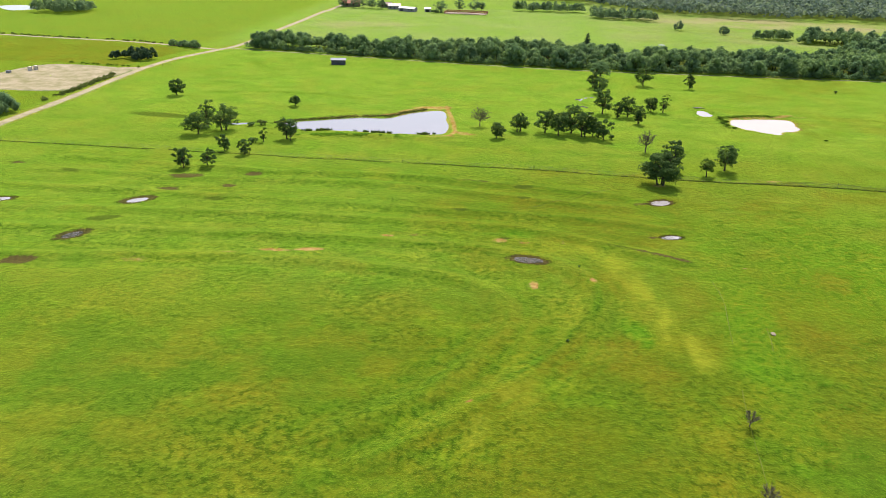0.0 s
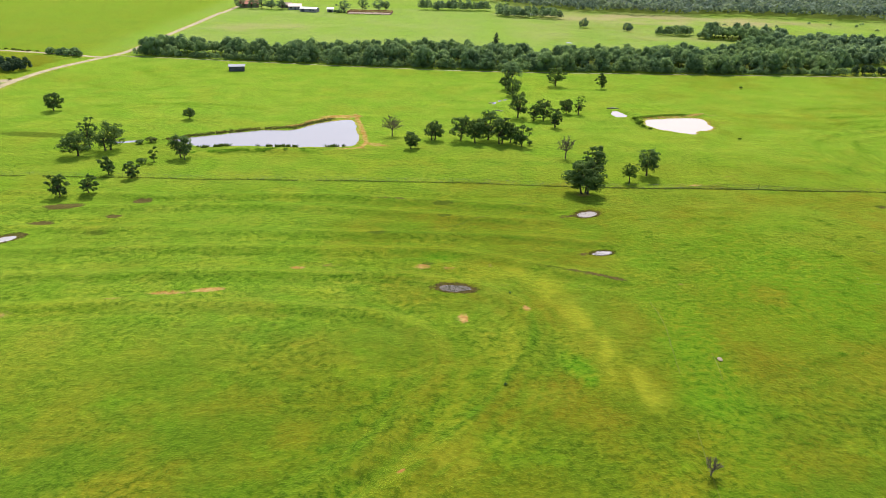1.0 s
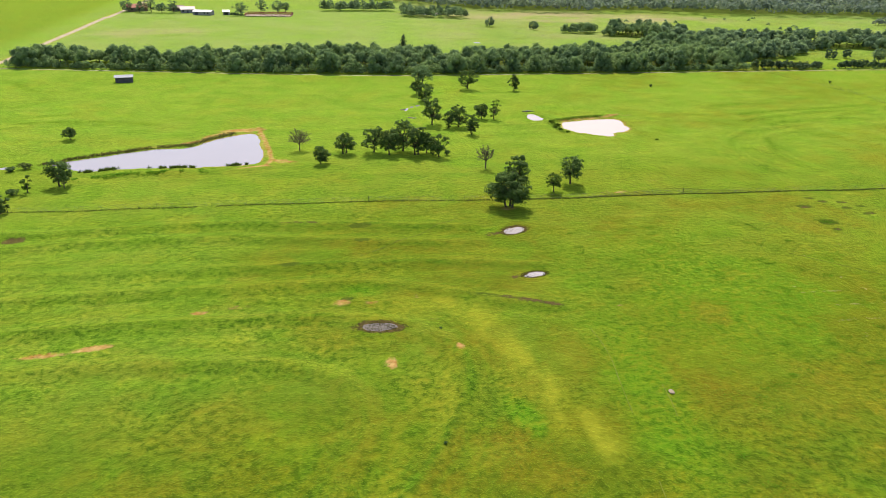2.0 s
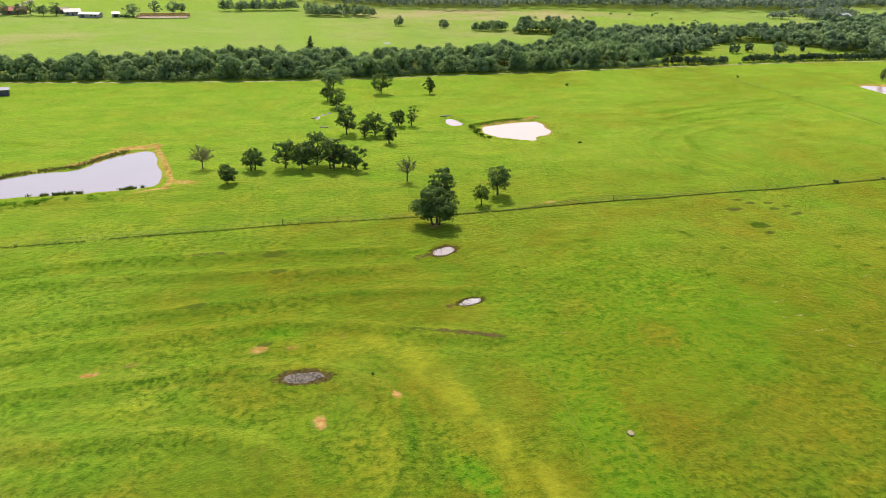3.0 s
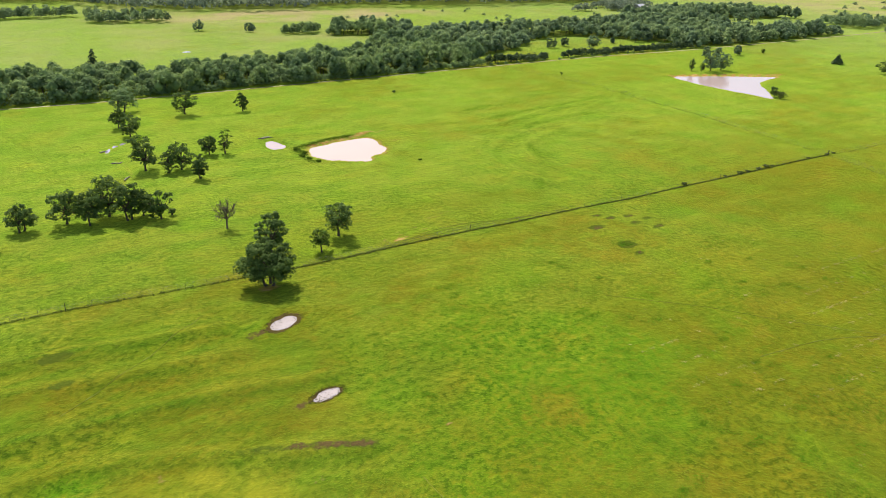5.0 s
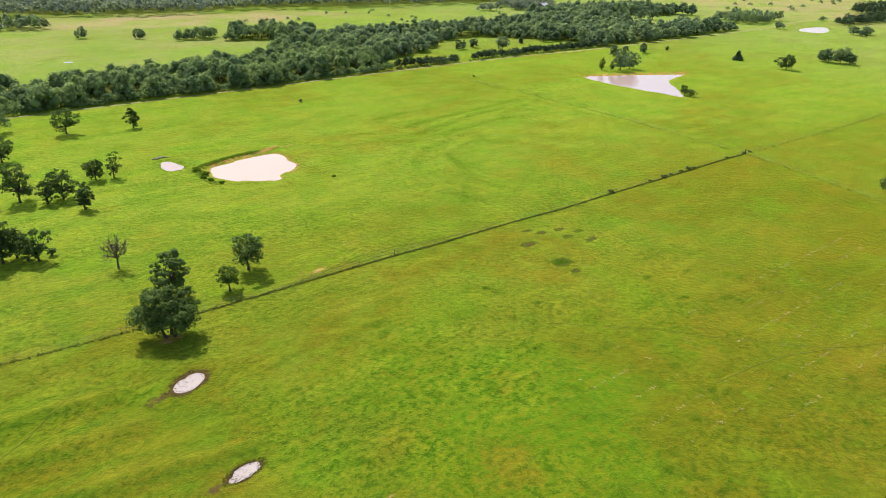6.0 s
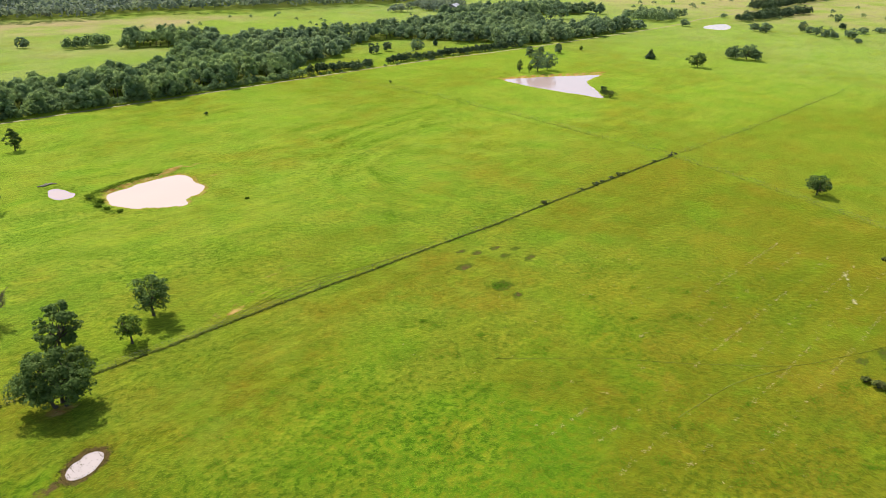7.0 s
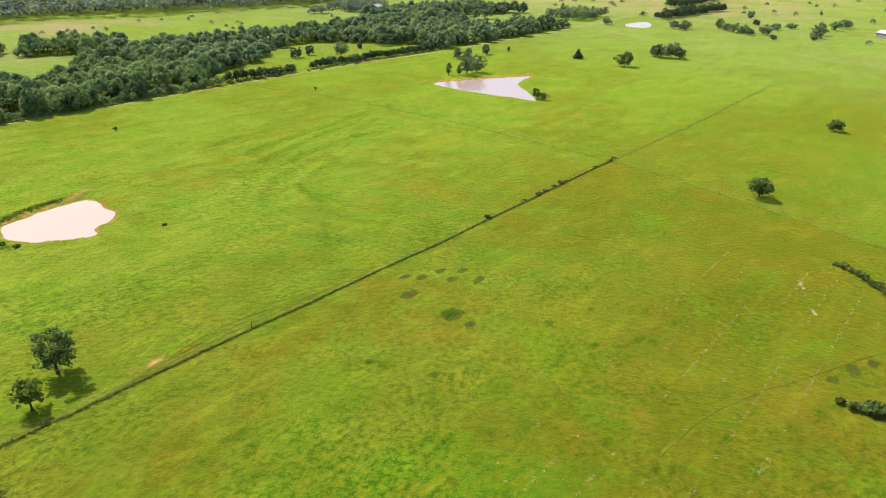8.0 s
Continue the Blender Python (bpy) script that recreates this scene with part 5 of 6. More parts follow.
keep = (vnoise(x / 14, y / 14, 4) > 0.2) & (x > 210)
woodland("low dark hedgerow of cedars and brush along the lane", 33, x[keep], y[keep], (3.0, 4.8), (3.2, 4.6), 99, 0.75, CEDAR, name="hedgerow")
x, y = along_line(r, [(196, 357.0), (206, 357.5)], 2.0, 0.6)
woodland("low brush beside the lane", 34, x, y, (3.0, 4.4), (3.4, 4.6), 120, 0.6, WOODS, name="hedgerow")
for k, (label, outline, spacing, tall) in enumerate((
        ("dark clump of broadleaf trees in a field", [(158, 494), (180, 492), (182, 503), (160, 506)], 4.6, (5, 7.5)),
        ("long clump of dark trees at a field's end", [(4, 626), (30, 622), (60, 620), (62, 634), (30, 640), (5, 636)], 5.5, (6, 9)),
        ("trees round a small farm pond", [(64, 584), (108, 578), (112, 590), (98, 604), (84, 600), (72, 606), (72, 622), (64, 620)], 5.5, (6, 9.5)),
        ("dark clump of trees on a far slope", [(-340, 506), (-306, 498), (-300, 530), (-318, 536), (-338, 524)], 5.0, (7, 10)),
        ("dark clump of cedars beside the dirt road", [(-188, 334), (-172, 333), (-166, 340), (-172, 346), (-186, 345)], 4.0, (3.5, 6)),
        ("brushy thicket at the road junction", [(-182, 383), (-162, 373), (-158, 377), (-170, 387)], 4.0, (2.5, 4))) + (
        ("thicket of trees beside the dirt road", [(-200, 212), (-168, 216), (-163.5, 225), (-166, 233), (-178, 238), (-202, 236)], 4.2, (4.5, 6.5)),
        ("wooded corner beyond the lane", [(532, 360), (592, 372), (586, 402), (540, 404)], 6.0, (6, 9)),
        ("dark row of cedars on rough pasture", [(602, 324), (716, 318), (718, 328), (604, 336)], 5.0, (5, 8)),
        ("dark row of cedars beside the far road", [(704, 352), (925, 366), (925, 378), (706, 368)], 5.5, (6, 10)))):
    x, y = scatter(r, outline, spacing)
    woodland(label, 40 + k, x, y, tall, (5.0, 7.5) if tall[0] > 4 else (3.6, 5.4), 520 if 'dirt road' in label else 280, 0.5 if 'dirt road' in label else 0.85, CEDAR if "cedar" in label else WOODS if "road" in label else HAZY_EAST_WOODS, False)
x, y = scatter(r, FARWOOD, 9.0)
woodland("distant dark woods along the creek", 60, x, y, (8, 12), (10, 14), 65, 2.2, HAZY_FAR_WOODS, False, inner=np.ones(len(x), bool))
x, y = scatter(r, [(416, 534), (460, 519), (492, 522), (520, 545), (470, 560)], 5.0)
keep = vnoise(x / 20, y / 20, 8) > 0.4
woodland("strip of dark trees before the distant woods", 61, x[keep], y[keep], (5, 8), (6, 8), 90, 1.1, HAZY_FAR_WOODS)
x, y = scatter(r, [(560, 170), (1100, 60), (1150, 420), (720, 540), (600, 420)], 17)
keep = (vnoise(x / 40, y / 40, 12) > 0.5) & (vnoise(x / 11, y / 11, 13) > 0.6)
woodland("scattered scrub on distant rough pasture", 62, x[keep], y[keep], (1.5, 4.5), (3, 7), 90, 0.9, HAZY_EAST_WOODS, False, "scrub")
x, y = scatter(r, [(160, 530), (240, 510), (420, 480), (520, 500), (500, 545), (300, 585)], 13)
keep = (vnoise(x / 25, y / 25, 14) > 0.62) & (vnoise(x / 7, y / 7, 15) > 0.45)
woodland("scattered low brush in the meadow behind the woods", 63, x[keep], y[keep], (1.5, 3.5), (2, 4), 60, 0.7, HAZY_EAST_WOODS, False, "scrub")
x, y = along_line(r, [(-166.5, 246), (-166.5, 270), (-167.5, 300)], 0.35, 0.9)
keep = vnoise(x / 9, y / 9, 2) > 0.22
woodland("weedy brush between road and well pad", 64, x[keep], y[keep], (0.3, 1.3), (0.9, 2.6), 63, 0.32, BRUSH, False, "roadside_brush")
x, y = along_line(r, [(-174, 384.5), (-208, 394), (-250, 398), (-330, 407)], 2.4, 0.8)
keep = vnoise(x / 12, y / 12, 2) > 0.45
woodland("low brush along the side road", 65, x[keep], y[keep], (0.4, 1.1), (1.6, 3.4), 60, 0.45, BRUSH, False, "roadside_brush")
x, y = along_line(r, [(-200, 321.5), (-166, 316)], 3.0, 0.6)
woodland("weeds along the far edge of the well pad", 66, x, y, (0.5, 1.0), (1.5, 2.6), 50, 0.4, WEED, False, "roadside_brush")
x, y = along_line(r, [(205, 356.6), (345, 353.6)], 7.0, 0.4)
woodland("small bushes strung along the lane fence", 67, x, y, (0.8, 2.0), (1.2, 2.6), 60, 0.45, WOODS, False, "roadside_brush")
x, y = along_line(r, [(-138, 383), (-86, 374), (-21, 363), (36, 356.6), (142, 356.8), (200, 358)], 1.0, 0.8)
keep = vnoise(x / 8, y / 8, 19) > 0.2
woodland("low dark brush at the foot of the woods", 68, x[keep], y[keep], (2.0, 4.4), (2.6, 4.4), 81, 0.6, WOODS, False, "roadside_brush")

# ---- shrubs of the gully and the pasture ----
for x, y, h, w in ((179, 119, 0.9, 1.6), (178.2, 117.6, 1.5, 2.0), (177, 116, 1.0, 1.8), (176.2, 114.6, 1.3, 2.4), (175, 113.4, 1.6, 2.4), (174, 111.6, 1.4, 2.6), (172.5, 110.4, 1.5, 2.8), (171, 108.6, 1.6, 2.8), (169.5, 107, 1.7, 3.0), (168, 105, 1.8, 3.0)):
    shrub(x + 0.5 * math.sin(9 * y), y, h * (0.55 + 0.5 * abs(math.sin(5 * x))), w * (0.6 + 0.4 * abs(math.cos(7 * x))), "ragged brown-green shrub in a small gully", BRUSH, group="gully shrubs", leaves=600, size=0.2)
for x, y, h, w in ((127.6, 108.4, 0.9, 1.4), (128, 106.6, 1.3, 2.0), (128.4, 104.6, 2.0, 2.6), (129.2, 102.4, 2.4, 3.2), (130, 99.6, 2.2, 3.4)):
    shrub(x + 0.4 * math.sin(9 * y), y, h * (0.7 + 0.4 * abs(math.sin(5 * y))), w, "dense dark-green shrub in a washed hollow", BRUSH if h < 1.5 else OAK, group="hollow shrubs", leaves=1300, size=0.2)
for x, y, h, w in ((155, 187.8, 0.9, 1.9), (188, 187.2, 1.0, 2.2), (184.6, 187.3, 0.6, 2.0), (180, 187.3, 0.5, 1.8), (171, 187.6, 0.4, 1.2), (176.4, 187.2, 0.7, 2.2), (177.8, 187.5, 0.45, 1.5), (190.4, 187.0, 0.5, 1.4), (216, 186.6, 0.7, 1.6), (219.5, 186.8, 0.5, 1.7), (207, 187, 0.5, 1.6)):
    shrub(x, y, h * 0.8, w * 0.85, "dark bush grown into a wire fence", BRUSH, group="fence bushes", leaves=600, size=0.18)
for x, y, h, w in ((77, 264, 1.0, 2.8), (78.2, 260, 0.9, 2.6), (76.4, 257, 0.6, 2.4), (78.6, 250.5, 0.6, 2.4), (77.2, 254, 0.7, 2.2), (104.5, 239, 0.4, 1.6)):
    shrub(x, y, h * 0.8, w * 0.8, "weedy shrub beside the stock ponds", WEED, group="stock pond shrubs", leaves=600, size=0.2)
shrub(140, 322, 1.4, 1.4, "small dark bush on open pasture", group="dots on the pasture", leaves=300)
shrub(226, 322, 1.4, 1.3, "small dark bush on open pasture", group="dots on the pasture", leaves=300)
shrub(12.2, 101.5, 0.3, 0.45, "tiny dark weed tuft on thin turf", group="weed tufts", leaves=200, size=0.15)
shrub(16.4, 130.6, 0.25, 0.4, "tiny dark weed tuft on thin turf", group="weed tufts", leaves=200, size=0.15)

# ---- reeds, weeds, grass ----
r = np.random.default_rng(77)
x, y = along_line(r, [(-64, 222.6), (-56, 225.8)], 0.05, 0.45)
x2, y2 = along_line(r, [(-47, 225.2), (-36, 225.2)], 0.05, 0.45)
x3, y3 = along_line(r, [(-27, 225.6), (-22, 226.4)], 0.04, 0.5)
x, y, x2, y2, x3, y3 = (v[vnoise(u / 1.3, u * 0 + 3, 6) > 0.36] for u, v in ((x, x), (x, y), (x2, x2), (x2, y2), (x3, x3), (x3, y3)))
tufts("reeds", "stand of dark-green reeds along the pond edge", 5, np.concatenate([x, x2, x3]), np.concatenate([y, y2, y3]), 0.7, 5, REED, 0.3, upright=1.0, category="reeds")
x, y = along_line(r, [(-76, 230), (-70, 235.2), (-62, 239.5), (-50, 245), (-40, 246.5), (-36.5, 252), (-29, 259)], 0.05, 0.6)
keep = vnoise(x / 5, y / 5, 3) > 0.08
tufts("reeds", "band of tall weeds and reeds on the pond bank", 6, x[keep], y[keep], 0.5, 4, BANK_REED, 0.3, upright=1.0, category="reeds")
x, y = along_line(r, [(77, 258), (78, 266), (88, 269.4), (98, 271.0)], 0.03, 0.6)
x2, y2 = along_line(r, [(77.6, 249), (76.8, 257), (77.4, 265)], 0.05, 0.9)
x, y = np.concatenate([x, x2]), np.concatenate([y, y2])
tufts("weeds", "weeds on the bank above the clay pond", 16, x, y, 0.3, 5, WEED, 0.3, category="weeds")
x, y = along_line(r, FENCE_LINES["south"], 0.05, 0.15)
keep = (vnoise(x / 7, y / 2, 17) > 0.2) & ((x > 44) | (r.uniform(0, 1, len(x)) < 0.5))
tufts("fence_row_weeds", "dark line of tall weeds under the wire fence", 7, x[keep], y[keep], 0.32, 4, BRUSH, 0.3, category="weeds", upright=0.8)
x, y = along_line(r, FENCE_LINES["east"], 0.3, 0.25)
x2, y2 = along_line(r, FENCE_LINES["far"], 0.4, 0.25)
x, y = np.concatenate([x, x2]), np.concatenate([y, y2])
keep = vnoise(x / 7, y / 7, 17) > 0.12
tufts("fence_row_weeds", "thin line of weeds under the wire fence", 8, x[keep], y[keep], 0.3, 5, BRUSH, 0.25, category="weeds")
x, y = along_line(r, FENCE_LINES["west"], 0.4, 0.25)
tufts("fence_row_weeds", "thin line of weeds under the wire fence", 9, x, y, 0.28, 5, BRUSH, 0.25, category="weeds")
n = 80000
x, y = r.uniform(-75, 185, n), 45 + 150 * r.uniform(0, 1, n) ** 1.2
clump = 0.45 * vnoise(x / 9, y / 9, 41) + 0.55 * vnoise(x / 1.5, y / 1.5, 42)
bareness = np.zeros(n)
for p in POOLS:
    bareness = np.maximum(bareness, 1.0 * (ellipse(x, y, *p[:5]) < 1.0))
dt, _ = line_distance(x, y, PALE_TRACK)
keep = (clump > 0.38 + 0.34 * r.uniform(0, 1, n)) & (bareness < 0.5) & (dt > 2.5) & (np.abs(x - 30) < 0.9 * y + 10)
x, y = x[keep], y[keep]
tufts("grass_tufts", "dark tufts of weeds and clumped grass over the pasture", 10, x, y, 0.22, 4, WEED, 0.5)
ledge = [along_line(r, line, 0.16, 0.5) for line in BANDS] + [along_line(r, line, 0.22, 0.7) for line in TERRACES[:6]]
x, y = np.concatenate([p[0] for p in ledge]), np.concatenate([p[1] for p in ledge])
keep = (vnoise(x / 12, y / 12, 93) > 0.38) & (vnoise(x / 2.2, y / 2.2, 94) > 0.4) & (x > -75) & (y > 70)
tufts("ledge_weeds", "dark weeds along the old terrace ledges", 14, x[keep], y[keep], 0.18, 4, WEED, 0.5, category="weeds")
x, y = along_line(r, [(-66, 214), (-56, 217.5), (-44, 219), (-30, 219.5)], 0.03, 1.1)
keep = vnoise(x / 1.6, y / 1.6, 95) > 0.5
tufts("weeds", "lumpy green weeds on the bank below the pond", 17, x[keep], y[keep], 0.42, 4, CLOVER, 0.5, category="weeds")
n = 240
cx, cy = r.uniform(48, 140, n), r.uniform(72, 168, n)
keep = (vnoise(cx / 18, cy / 18, 91) > 0.42) & (cx < 40 + 0.9 * cy)
cx, cy = np.concatenate([cx[keep], [44, 46, 43, 47, 50, 113, 112.2, 113.8, 113, 112, 112.2]]), np.concatenate([cy[keep], [80, 84, 76, 78, 88, 166.4, 167.2, 165.8, 165.4, 166.4, 161.6]])
size = r.uniform(0.5, 1.5, len(cx))
x = (cx[:, None] + r.normal(0, 1, (len(cx), 70)) * size[:, None]).ravel()
y = (cy[:, None] + r.normal(0, 1, (len(cx), 70)) * size[:, None] * 0.7).ravel()
tufts("weed_patches", "dense dark-green weed patches in the pasture", 13, x, y, 0.2, 4, CLOVER, 0.6, category="weeds")
n = 36000
x, y = r.uniform(-110, 210, n), r.uniform(190, 300, n)
clump = 0.5 * vnoise(x / 14, y / 14, 61) + 0.5 * vnoise(x / 2.5, y / 2.5, 62)
wetness = np.zeros(n, bool)
for shore in PONDS.values():
    wetness |= inside(x, y, shore)
keep = (clump > 0.58 + 0.16 * r.uniform(0, 1, n)) & ~wetness
tufts("grass_tufts", "scattered dark weeds over the upper pasture", 12, x[keep], y[keep], 0.24, 4, WEED, 0.5)
n = 5200
x = r.uniform(84, 172, n)
y = 113 + 5.15 * r.integers(0, 6, n) - 0.01 * (x - 100) + r.normal(0, 0.14, n)
stray = r.uniform(0, 1, n) < 0.22
y = np.where(stray, r.uniform(95, 165, n), y)
keep = 0.4 * vnoise(x / 11, y / 3, 51) + 0.6 * vnoise(x / 0.9, y / 4, 52) > 0.57
tufts("dry_grass_tufts", "pale dry stalks scattered over the pasture", 11, x[keep], y[keep], 0.2, 4, THATCH, 0.4)
for k, p in enumerate(POOLS):
    q = r.uniform(-1.15, 1.15, (2600, 2))
    c, s = math.cos(radians(p[4])), math.sin(radians(p[4]))
    x = p[0] + q[:, 0] * p[2] * c - q[:, 1] * p[3] * s
    y = p[1] + q[:, 0] * p[2] * s + q[:, 1] * p[3] * c
    e = ellipse(x, y, *p[:5])
    west = 0.5 - 0.5 * (x - p[0]) / p[2]
    keep = (e < 1.15) & (r.uniform(0, 1, 2600) < np.where(e < 0.62, 0.92 if k in (0, 4) else 0.30 * west ** 2, 0.4))
    tufts("pool_sedge", "brown sedge standing in a rain pool", 80 + k, x[keep], y[keep], 0.17, 3, SEDGE, 0.3, upright=1.0, category="sedge", foot_level=-0.36 * (1 - float(smooth(0.0, 1.25, np.array(p[5])))))

# ---- fences ----
def fence(line, label, step=4.0):
    ob = new("wire_fence")
    tagged(ob, label, "fence", "wire fences")
    pts = []
    for (ax, ay), (bx, by) in zip(line[:-1], line[1:]):
        n = max(1, round(math.hypot(bx - ax, by - ay) / step))
        pts += [(ax + (bx - ax) * i / n, ay + (by - ay) * i / n) for i in range(n)]
    pts.append(line[-1])
    for i, (px, py) in enumerate(pts):
        o = new("post", POST_BIG if i % 20 == 0 else POST_MESH)
        o.parent = ob
        o.matrix_basis = pose(px, py, z_at(px, py) - 0.1, rng.normal(0, 2.5), rng.normal(0, 2.5), rng.uniform(0, 90))
    p = np.array(pts)
    zs = rise(p[:, 0], p[:, 1])
    for h in (0.35, 0.65, 0.95, 1.15):
        v, f = tube(np.column_stack([p, zs + h]), np.full(len(p), 0.006), 3)
        mesh_part("wire", mesh_from("wire", v, f, TIN_DARK), ob)
    return ob


v, f = tube([(0, 0, 0), (0, 0, 1.15), (0, 0, 1.2)], [0.024, 0.022, 0.008], 6)
POST_MESH = mesh_from("post", v, f, POST_WOOD)
v, f = tube([(0, 0, 0), (0, 0, 1.55), (0, 0, 1.62)], [0.065, 0.06, 0.025], 8)
POST_BIG = mesh_from("corner_post", v, f, POST_WOOD)
fence(FENCE_LINES["south"], "long wire fence on wooden posts across the pasture")
fence(FENCE_LINES["east"], "wire fence on wooden posts towards the lane", 6.0)
fence(FENCE_LINES["far"], "wire fence on wooden posts over far pasture", 8.0)
fence(FENCE_LINES["west"], "wire fence on wooden posts down the slope", 7.0)
fence([(-156.8, 205), (-157.2, 255), (-158.5, 300), (-156, 345)], "roadside wire fence on wooden posts", 6.0)

# ---- buildings ----
def gable_building(name, x, y, turn, length, width, wall_h, roof_h, wall, roof, label, category, openings=()):
    """Walls with gables, two roof slopes with eaves, doors and windows set in the walls. openings: part, face (+-1 long sides, +-2 ends), along, sill, wide, tall."""
    ob = thing(name, x, y, label, category, turn=turn)
    a, b = length / 2, width / 2
    bm = bmesh.new()
    v = [bm.verts.new(p) for p in ((-a, -b, -0.1), (a, -b, -0.1), (a, b, -0.1), (-a, b, -0.1), (-a, -b, wall_h), (a, -b, wall_h), (a, b, wall_h), (-a, b, wall_h), (-a, 0, wall_h + roof_h), (a, 0, wall_h + roof_h))]
    for q in ((0, 1, 5, 4), (2, 3, 7, 6), (1, 2, 6, 9, 5), (3, 0, 4, 8, 7), (4, 5, 9, 8), (6, 7, 8, 9)):
        bm.faces.new([v[i] for i in q])
    part("wall", bm, wall, ob)
    slope = math.hypot(b + 0.4, roof_h * (b + 0.4) / b)
    ang = math.atan2(roof_h, b)
    for s in (-1, 1):
        bm = bmesh.new()
        m = Matrix.Rotation(-s * ang, 4, "X")
        mid = (0, s * (b + 0.4) / 2, wall_h + roof_h - roof_h * (b + 0.4) / b / 2 + 0.08)
        box(bm, (length + 0.8, slope, 0.08), mid, m)
        for i in range(int(length / 1.0) + 1):
            box(bm, (0.05, slope, 0.05), (-a + i * 1.0, mid[1], mid[2] + 0.05), m)
        part("roof", bm, roof, ob)
    for kind, face, along, sill, wide, tall in openings:
        bm = bmesh.new()
        if abs(face) == 1:
            box(bm, (wide, 0.08, tall), (along, face * (b + 0.03), sill + tall / 2))
        else:
            box(bm, (0.08, wide, tall), (face / 2 * (a + 0.03), along, sill + tall / 2))
        part(kind, bm, DARK_GLASS if kind in ("window", "opening") else TIN_DARK, ob)
    return ob


gable_building("field_shed", -81.0, 347.5, 8, 6.6, 4.4, 2.2, 0.6, TIN_DARK, ROOF_GREY, "dark weathered tin shed with a pale sheet roof", "shed", (("opening", 2, 0, 0, 2.6, 2.0), ("door", -1, 1.8, 0, 1.0, 1.9)))
gable_building("barn", -82, 599, -16, 13.5, 6.5, 2.4, 1.0, WALL_PALE, ROOF_WHITE, "long white metal barn with a low-pitched roof", "barn", (("door", -1, -4, 0, 2.6, 2.3), ("window", -1, 2, 1.1, 1.0, 0.9), ("window", -1, 4.6, 1.1, 1.0, 0.9)))
gable_building("farmhouse", -95, 612, 10, 10, 7.5, 2.6, 1.7, WALL_PALE, ROOF_PINK, "pale farmhouse with a dusty pink roof among trees", "house", (("door", -1, 0, 0, 1.0, 2.0), ("window", -1, -3.2, 1.0, 1.4, 1.1), ("window", -1, 3.2, 1.0, 1.4, 1.1)))
gable_building("farm_shed", -103, 622, 0, 8, 6, 2.6, 1.4, WALL_BROWN, WALL_BROWN, "small brown farm shed beside the house", "shed", (("door", -1, 0, 0, 2.0, 2.0),))
gable_building("farmhouse", -133, 624, 15, 14, 9, 2.8, 2.2, WALL_BROWN, RUST, "brown farmhouse half hidden by trees", "house", (("door", -1, 1, 0, 1.0, 2.0), ("window", -1, -4, 1.0, 1.4, 1.1)))
gable_building("stock_shed", -66, 600, 0, 4.5, 4, 2.4, 1.0, WALL_PALE, ROOF_WHITE, "small open white stock shed", "shed", (("opening", -1, 0, 0, 2.6, 1.9),))
gable_building("barn", 612, 171, 60, 16, 9, 3.0, 1.8, WALL_PALE, ROOF_WHITE, "white metal barn at the pasture's edge", "barn", (("door", -1, 0, 0, 3.0, 2.6),))
gable_building("barn", 478, 522, 20, 12, 8, 3.0, 1.8, WALL_PALE, ROOF_WHITE, "white-roofed barn between distant woods", "barn", (("door", -1, 0, 0, 3.0, 2.6),))
x, y = along_line(r, [(-62, 591), (-54, 590)], 1.5, 0.8)
woodland("dark clipped hedge beside the cattle pen", 69, x, y, (2, 3), (2.5, 3.5), 70, 0.7, CEDAR, False, "hedgerow")

# cattle pen
pen = thing("cattle_pen", -35, 595, "long cattle pen of rust-red rails over bare sand", "pen", z=0.0, turn=-5)
bm = bmesh.new()
box(bm, (33, 15, 0.12), (0, 0, 0.26))
part("floor", bm, SAND, pen, "bare pale sand")
for sx in range(-6, 7):
    for sy in (-1, 1):
        bm = bmesh.new()
        box(bm, (0.18, 0.18, 1.9), (sx * 2.75, sy * 7.5, 0.9))
        part("post", bm, RUST, pen)
for h in (0.5, 0.95, 1.4, 1.75):
    for sy in (-1, 1):
        bm = bmesh.new()
        box(bm, (33, 0.12, 0.26), (0, sy * 7.5, h))
        part("rail", bm, RUST, pen)
    for sx in (-1, 1):
        bm = bmesh.new()
        box(bm, (0.12, 15, 0.26), (sx * 16.5, 0, h))
        part("rail", bm, RUST, pen)

# well site
for x, y, h in ((-206.4, 300, 1.7), (-205.2, 302.2, 1.9)):
    tank = thing("storage_tank", x, y, "tan steel storage tank on a gravel pad", "tank", "well site tanks", z=0.1)
    v, f = tube([(0, 0, 0), (0, 0, 0.05), (0, 0, h - 0.3), (0, 0, h - 0.22), (0, 0, h), (0, 0, h + 0.02)], [0.92, 0.9, 0.9, 0.93, 0.3, 0.02], 20)
    mesh_part("shell", mesh_from("shell", v, f, TIN_TAN), tank)
    v, f = tube([(1.0, 0, 0), (1.0, 0, h + 0.4)], [0.06, 0.06], 6)
    mesh_part("pipe", mesh_from("pipe", v, f, TIN_DARK), tank)
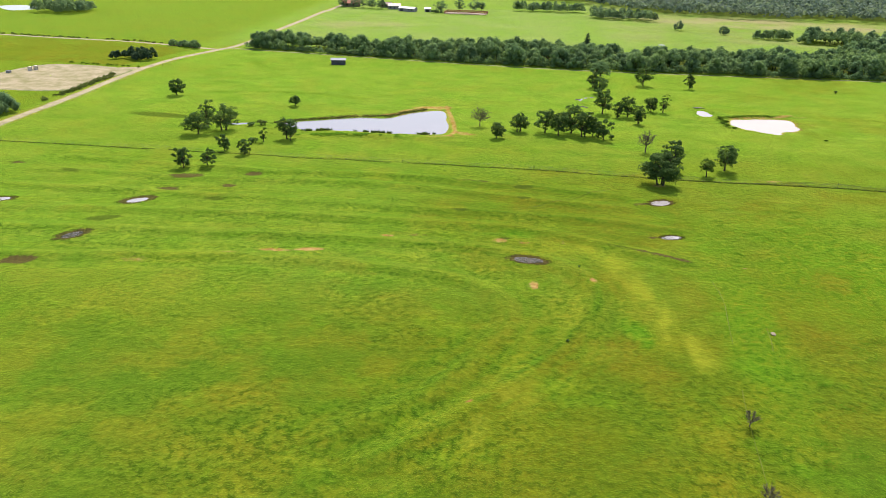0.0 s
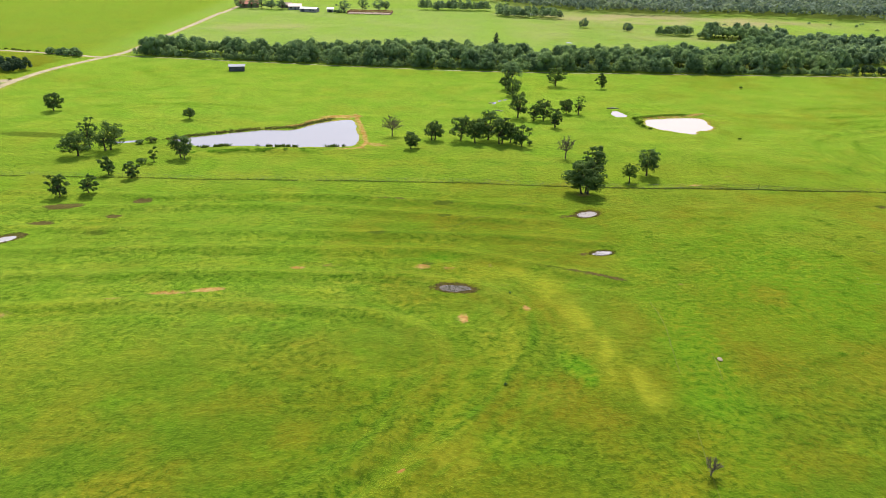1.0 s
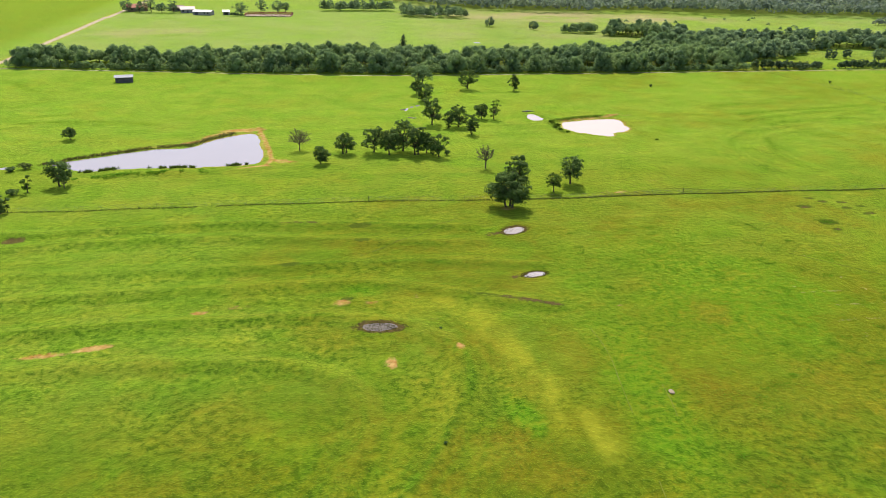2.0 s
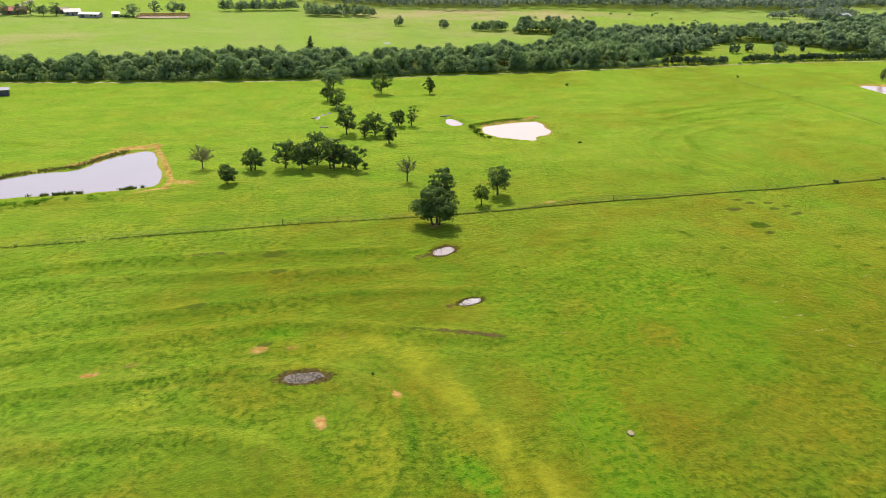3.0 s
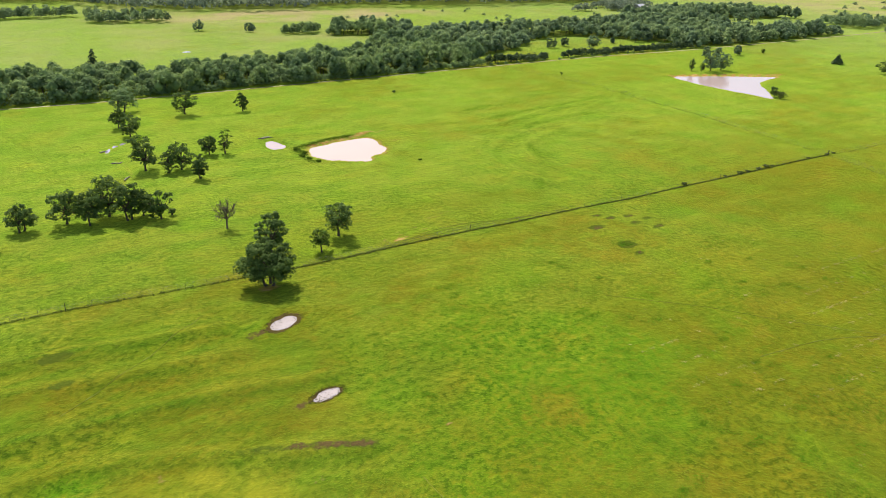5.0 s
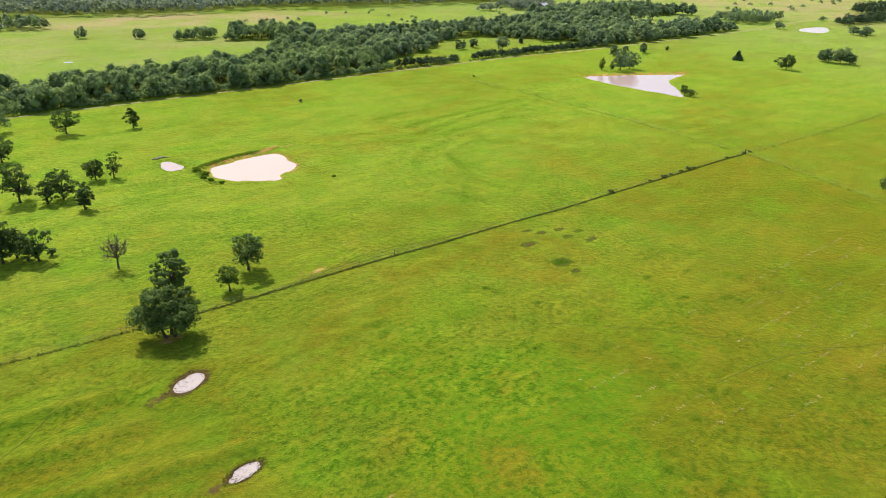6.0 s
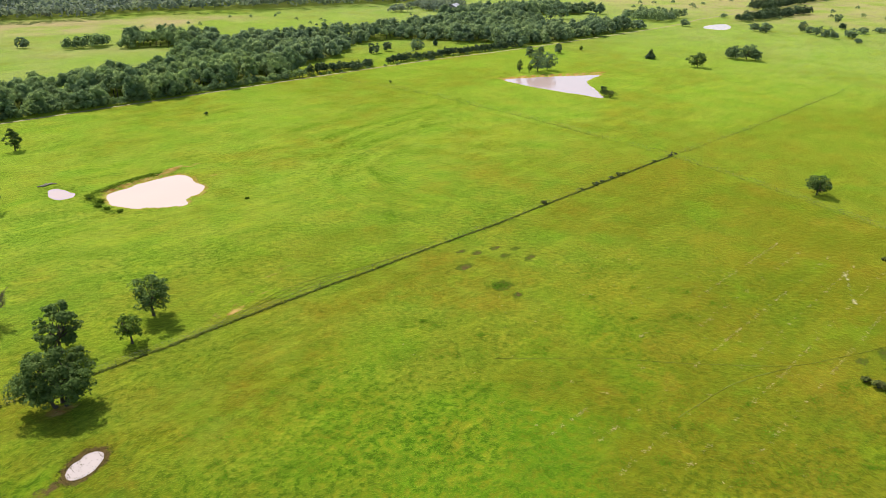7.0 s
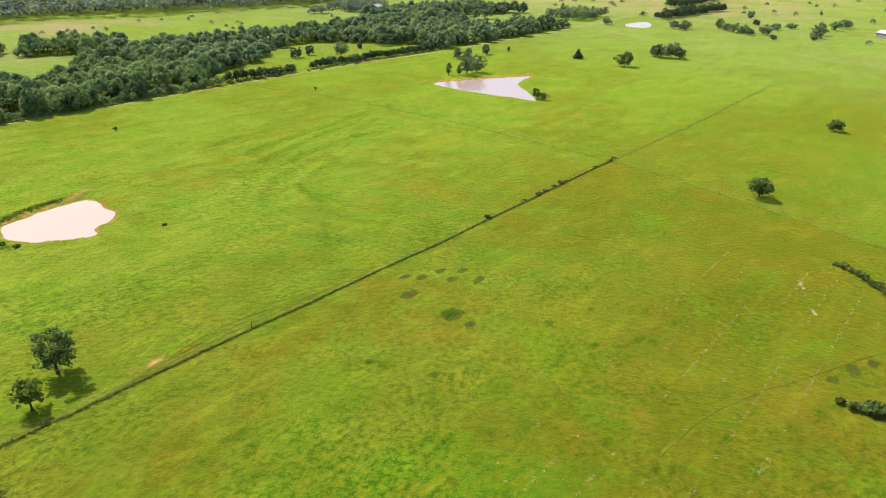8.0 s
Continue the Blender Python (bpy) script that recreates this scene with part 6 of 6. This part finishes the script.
box_thing = thing("equipment_box", -211.5, 293, "low pale equipment box on a gravel pad", "box", z=0.1)
bm = bmesh.new()
box(bm, (1.8, 1.2, 0.9), (0, 0, 0.45), None, 0.05)
part("body", bm, WALL_PALE, box_thing)
bm = bmesh.new()
box(bm, (1.9, 1.3, 0.08), (0, 0, 0.95))
part("lid", bm, TIN_DARK, box_thing)

# stone, logs
def stone(x, y, size, label, group=""):
    bm = bmesh.new()
    bmesh.ops.create_icosphere(bm, subdivisions=2, radius=0.5)
    for q in bm.verts:
        q.co *= 1 + 0.35 * (noise.noise(q.co * 2.3 + Vector((x, y, 0))))
        q.co.z *= 0.28
    bmesh.ops.scale(bm, vec=(size, size * 0.8, size * 0.8), verts=bm.verts)
    me = bpy.data.meshes.new("stone")
    bm.to_mesh(me)
    bm.free()
    me.materials.append(STONE)
    ob = new("stone", me)
    ob.matrix_basis = pose(x, y, z_at(x, y) + 0.08 * size, 0, 0, x * 37 % 180)
    return tagged(ob, label, "stone", group)


stone(46.2, 108.0, 1.1, "flat pale stone lying in the grass")
for i in range(5):
    x, y = 72.4 + 0.55 * i, 280.4 + (i % 2) * 0.5
    v, f = tube([(-1.2, 0, 0), (0, 0.05, 0.05), (1.1, -0.05, 0)], [0.16, 0.14, 0.09], 7)
    ob = new("log", mesh_from("log", v, f, LOG_WOOD, True))
    ob.matrix_basis = pose(x, y, z_at(x, y) + 0.12, 0, rng.uniform(-6, 6), rng.uniform(-30, 50))
    tagged(ob, "grey fallen log beside a small pond", "log", "fallen logs")
for x, y, turn, n in ((30.8, 275, 50, 3.4), (29.5, 273.4, -15, 2.4), (30.2, 261, 60, 3.6), (28.5, 287.5, 30, 2.6)):
    v, f = tube([(-n / 2, 0, 0.02), (0, 0.15, 0.05), (n / 2, -0.1, 0)], [0.2, 0.16, 0.08], 7)
    ob = new("log", mesh_from("log", v, f, LOG_WOOD, True))
    ob.matrix_basis = pose(x, y, z_at(x, y) + 0.15, 0, 0, turn)
    tagged(ob, "pale fallen log beside the wash", "log", "fallen logs")
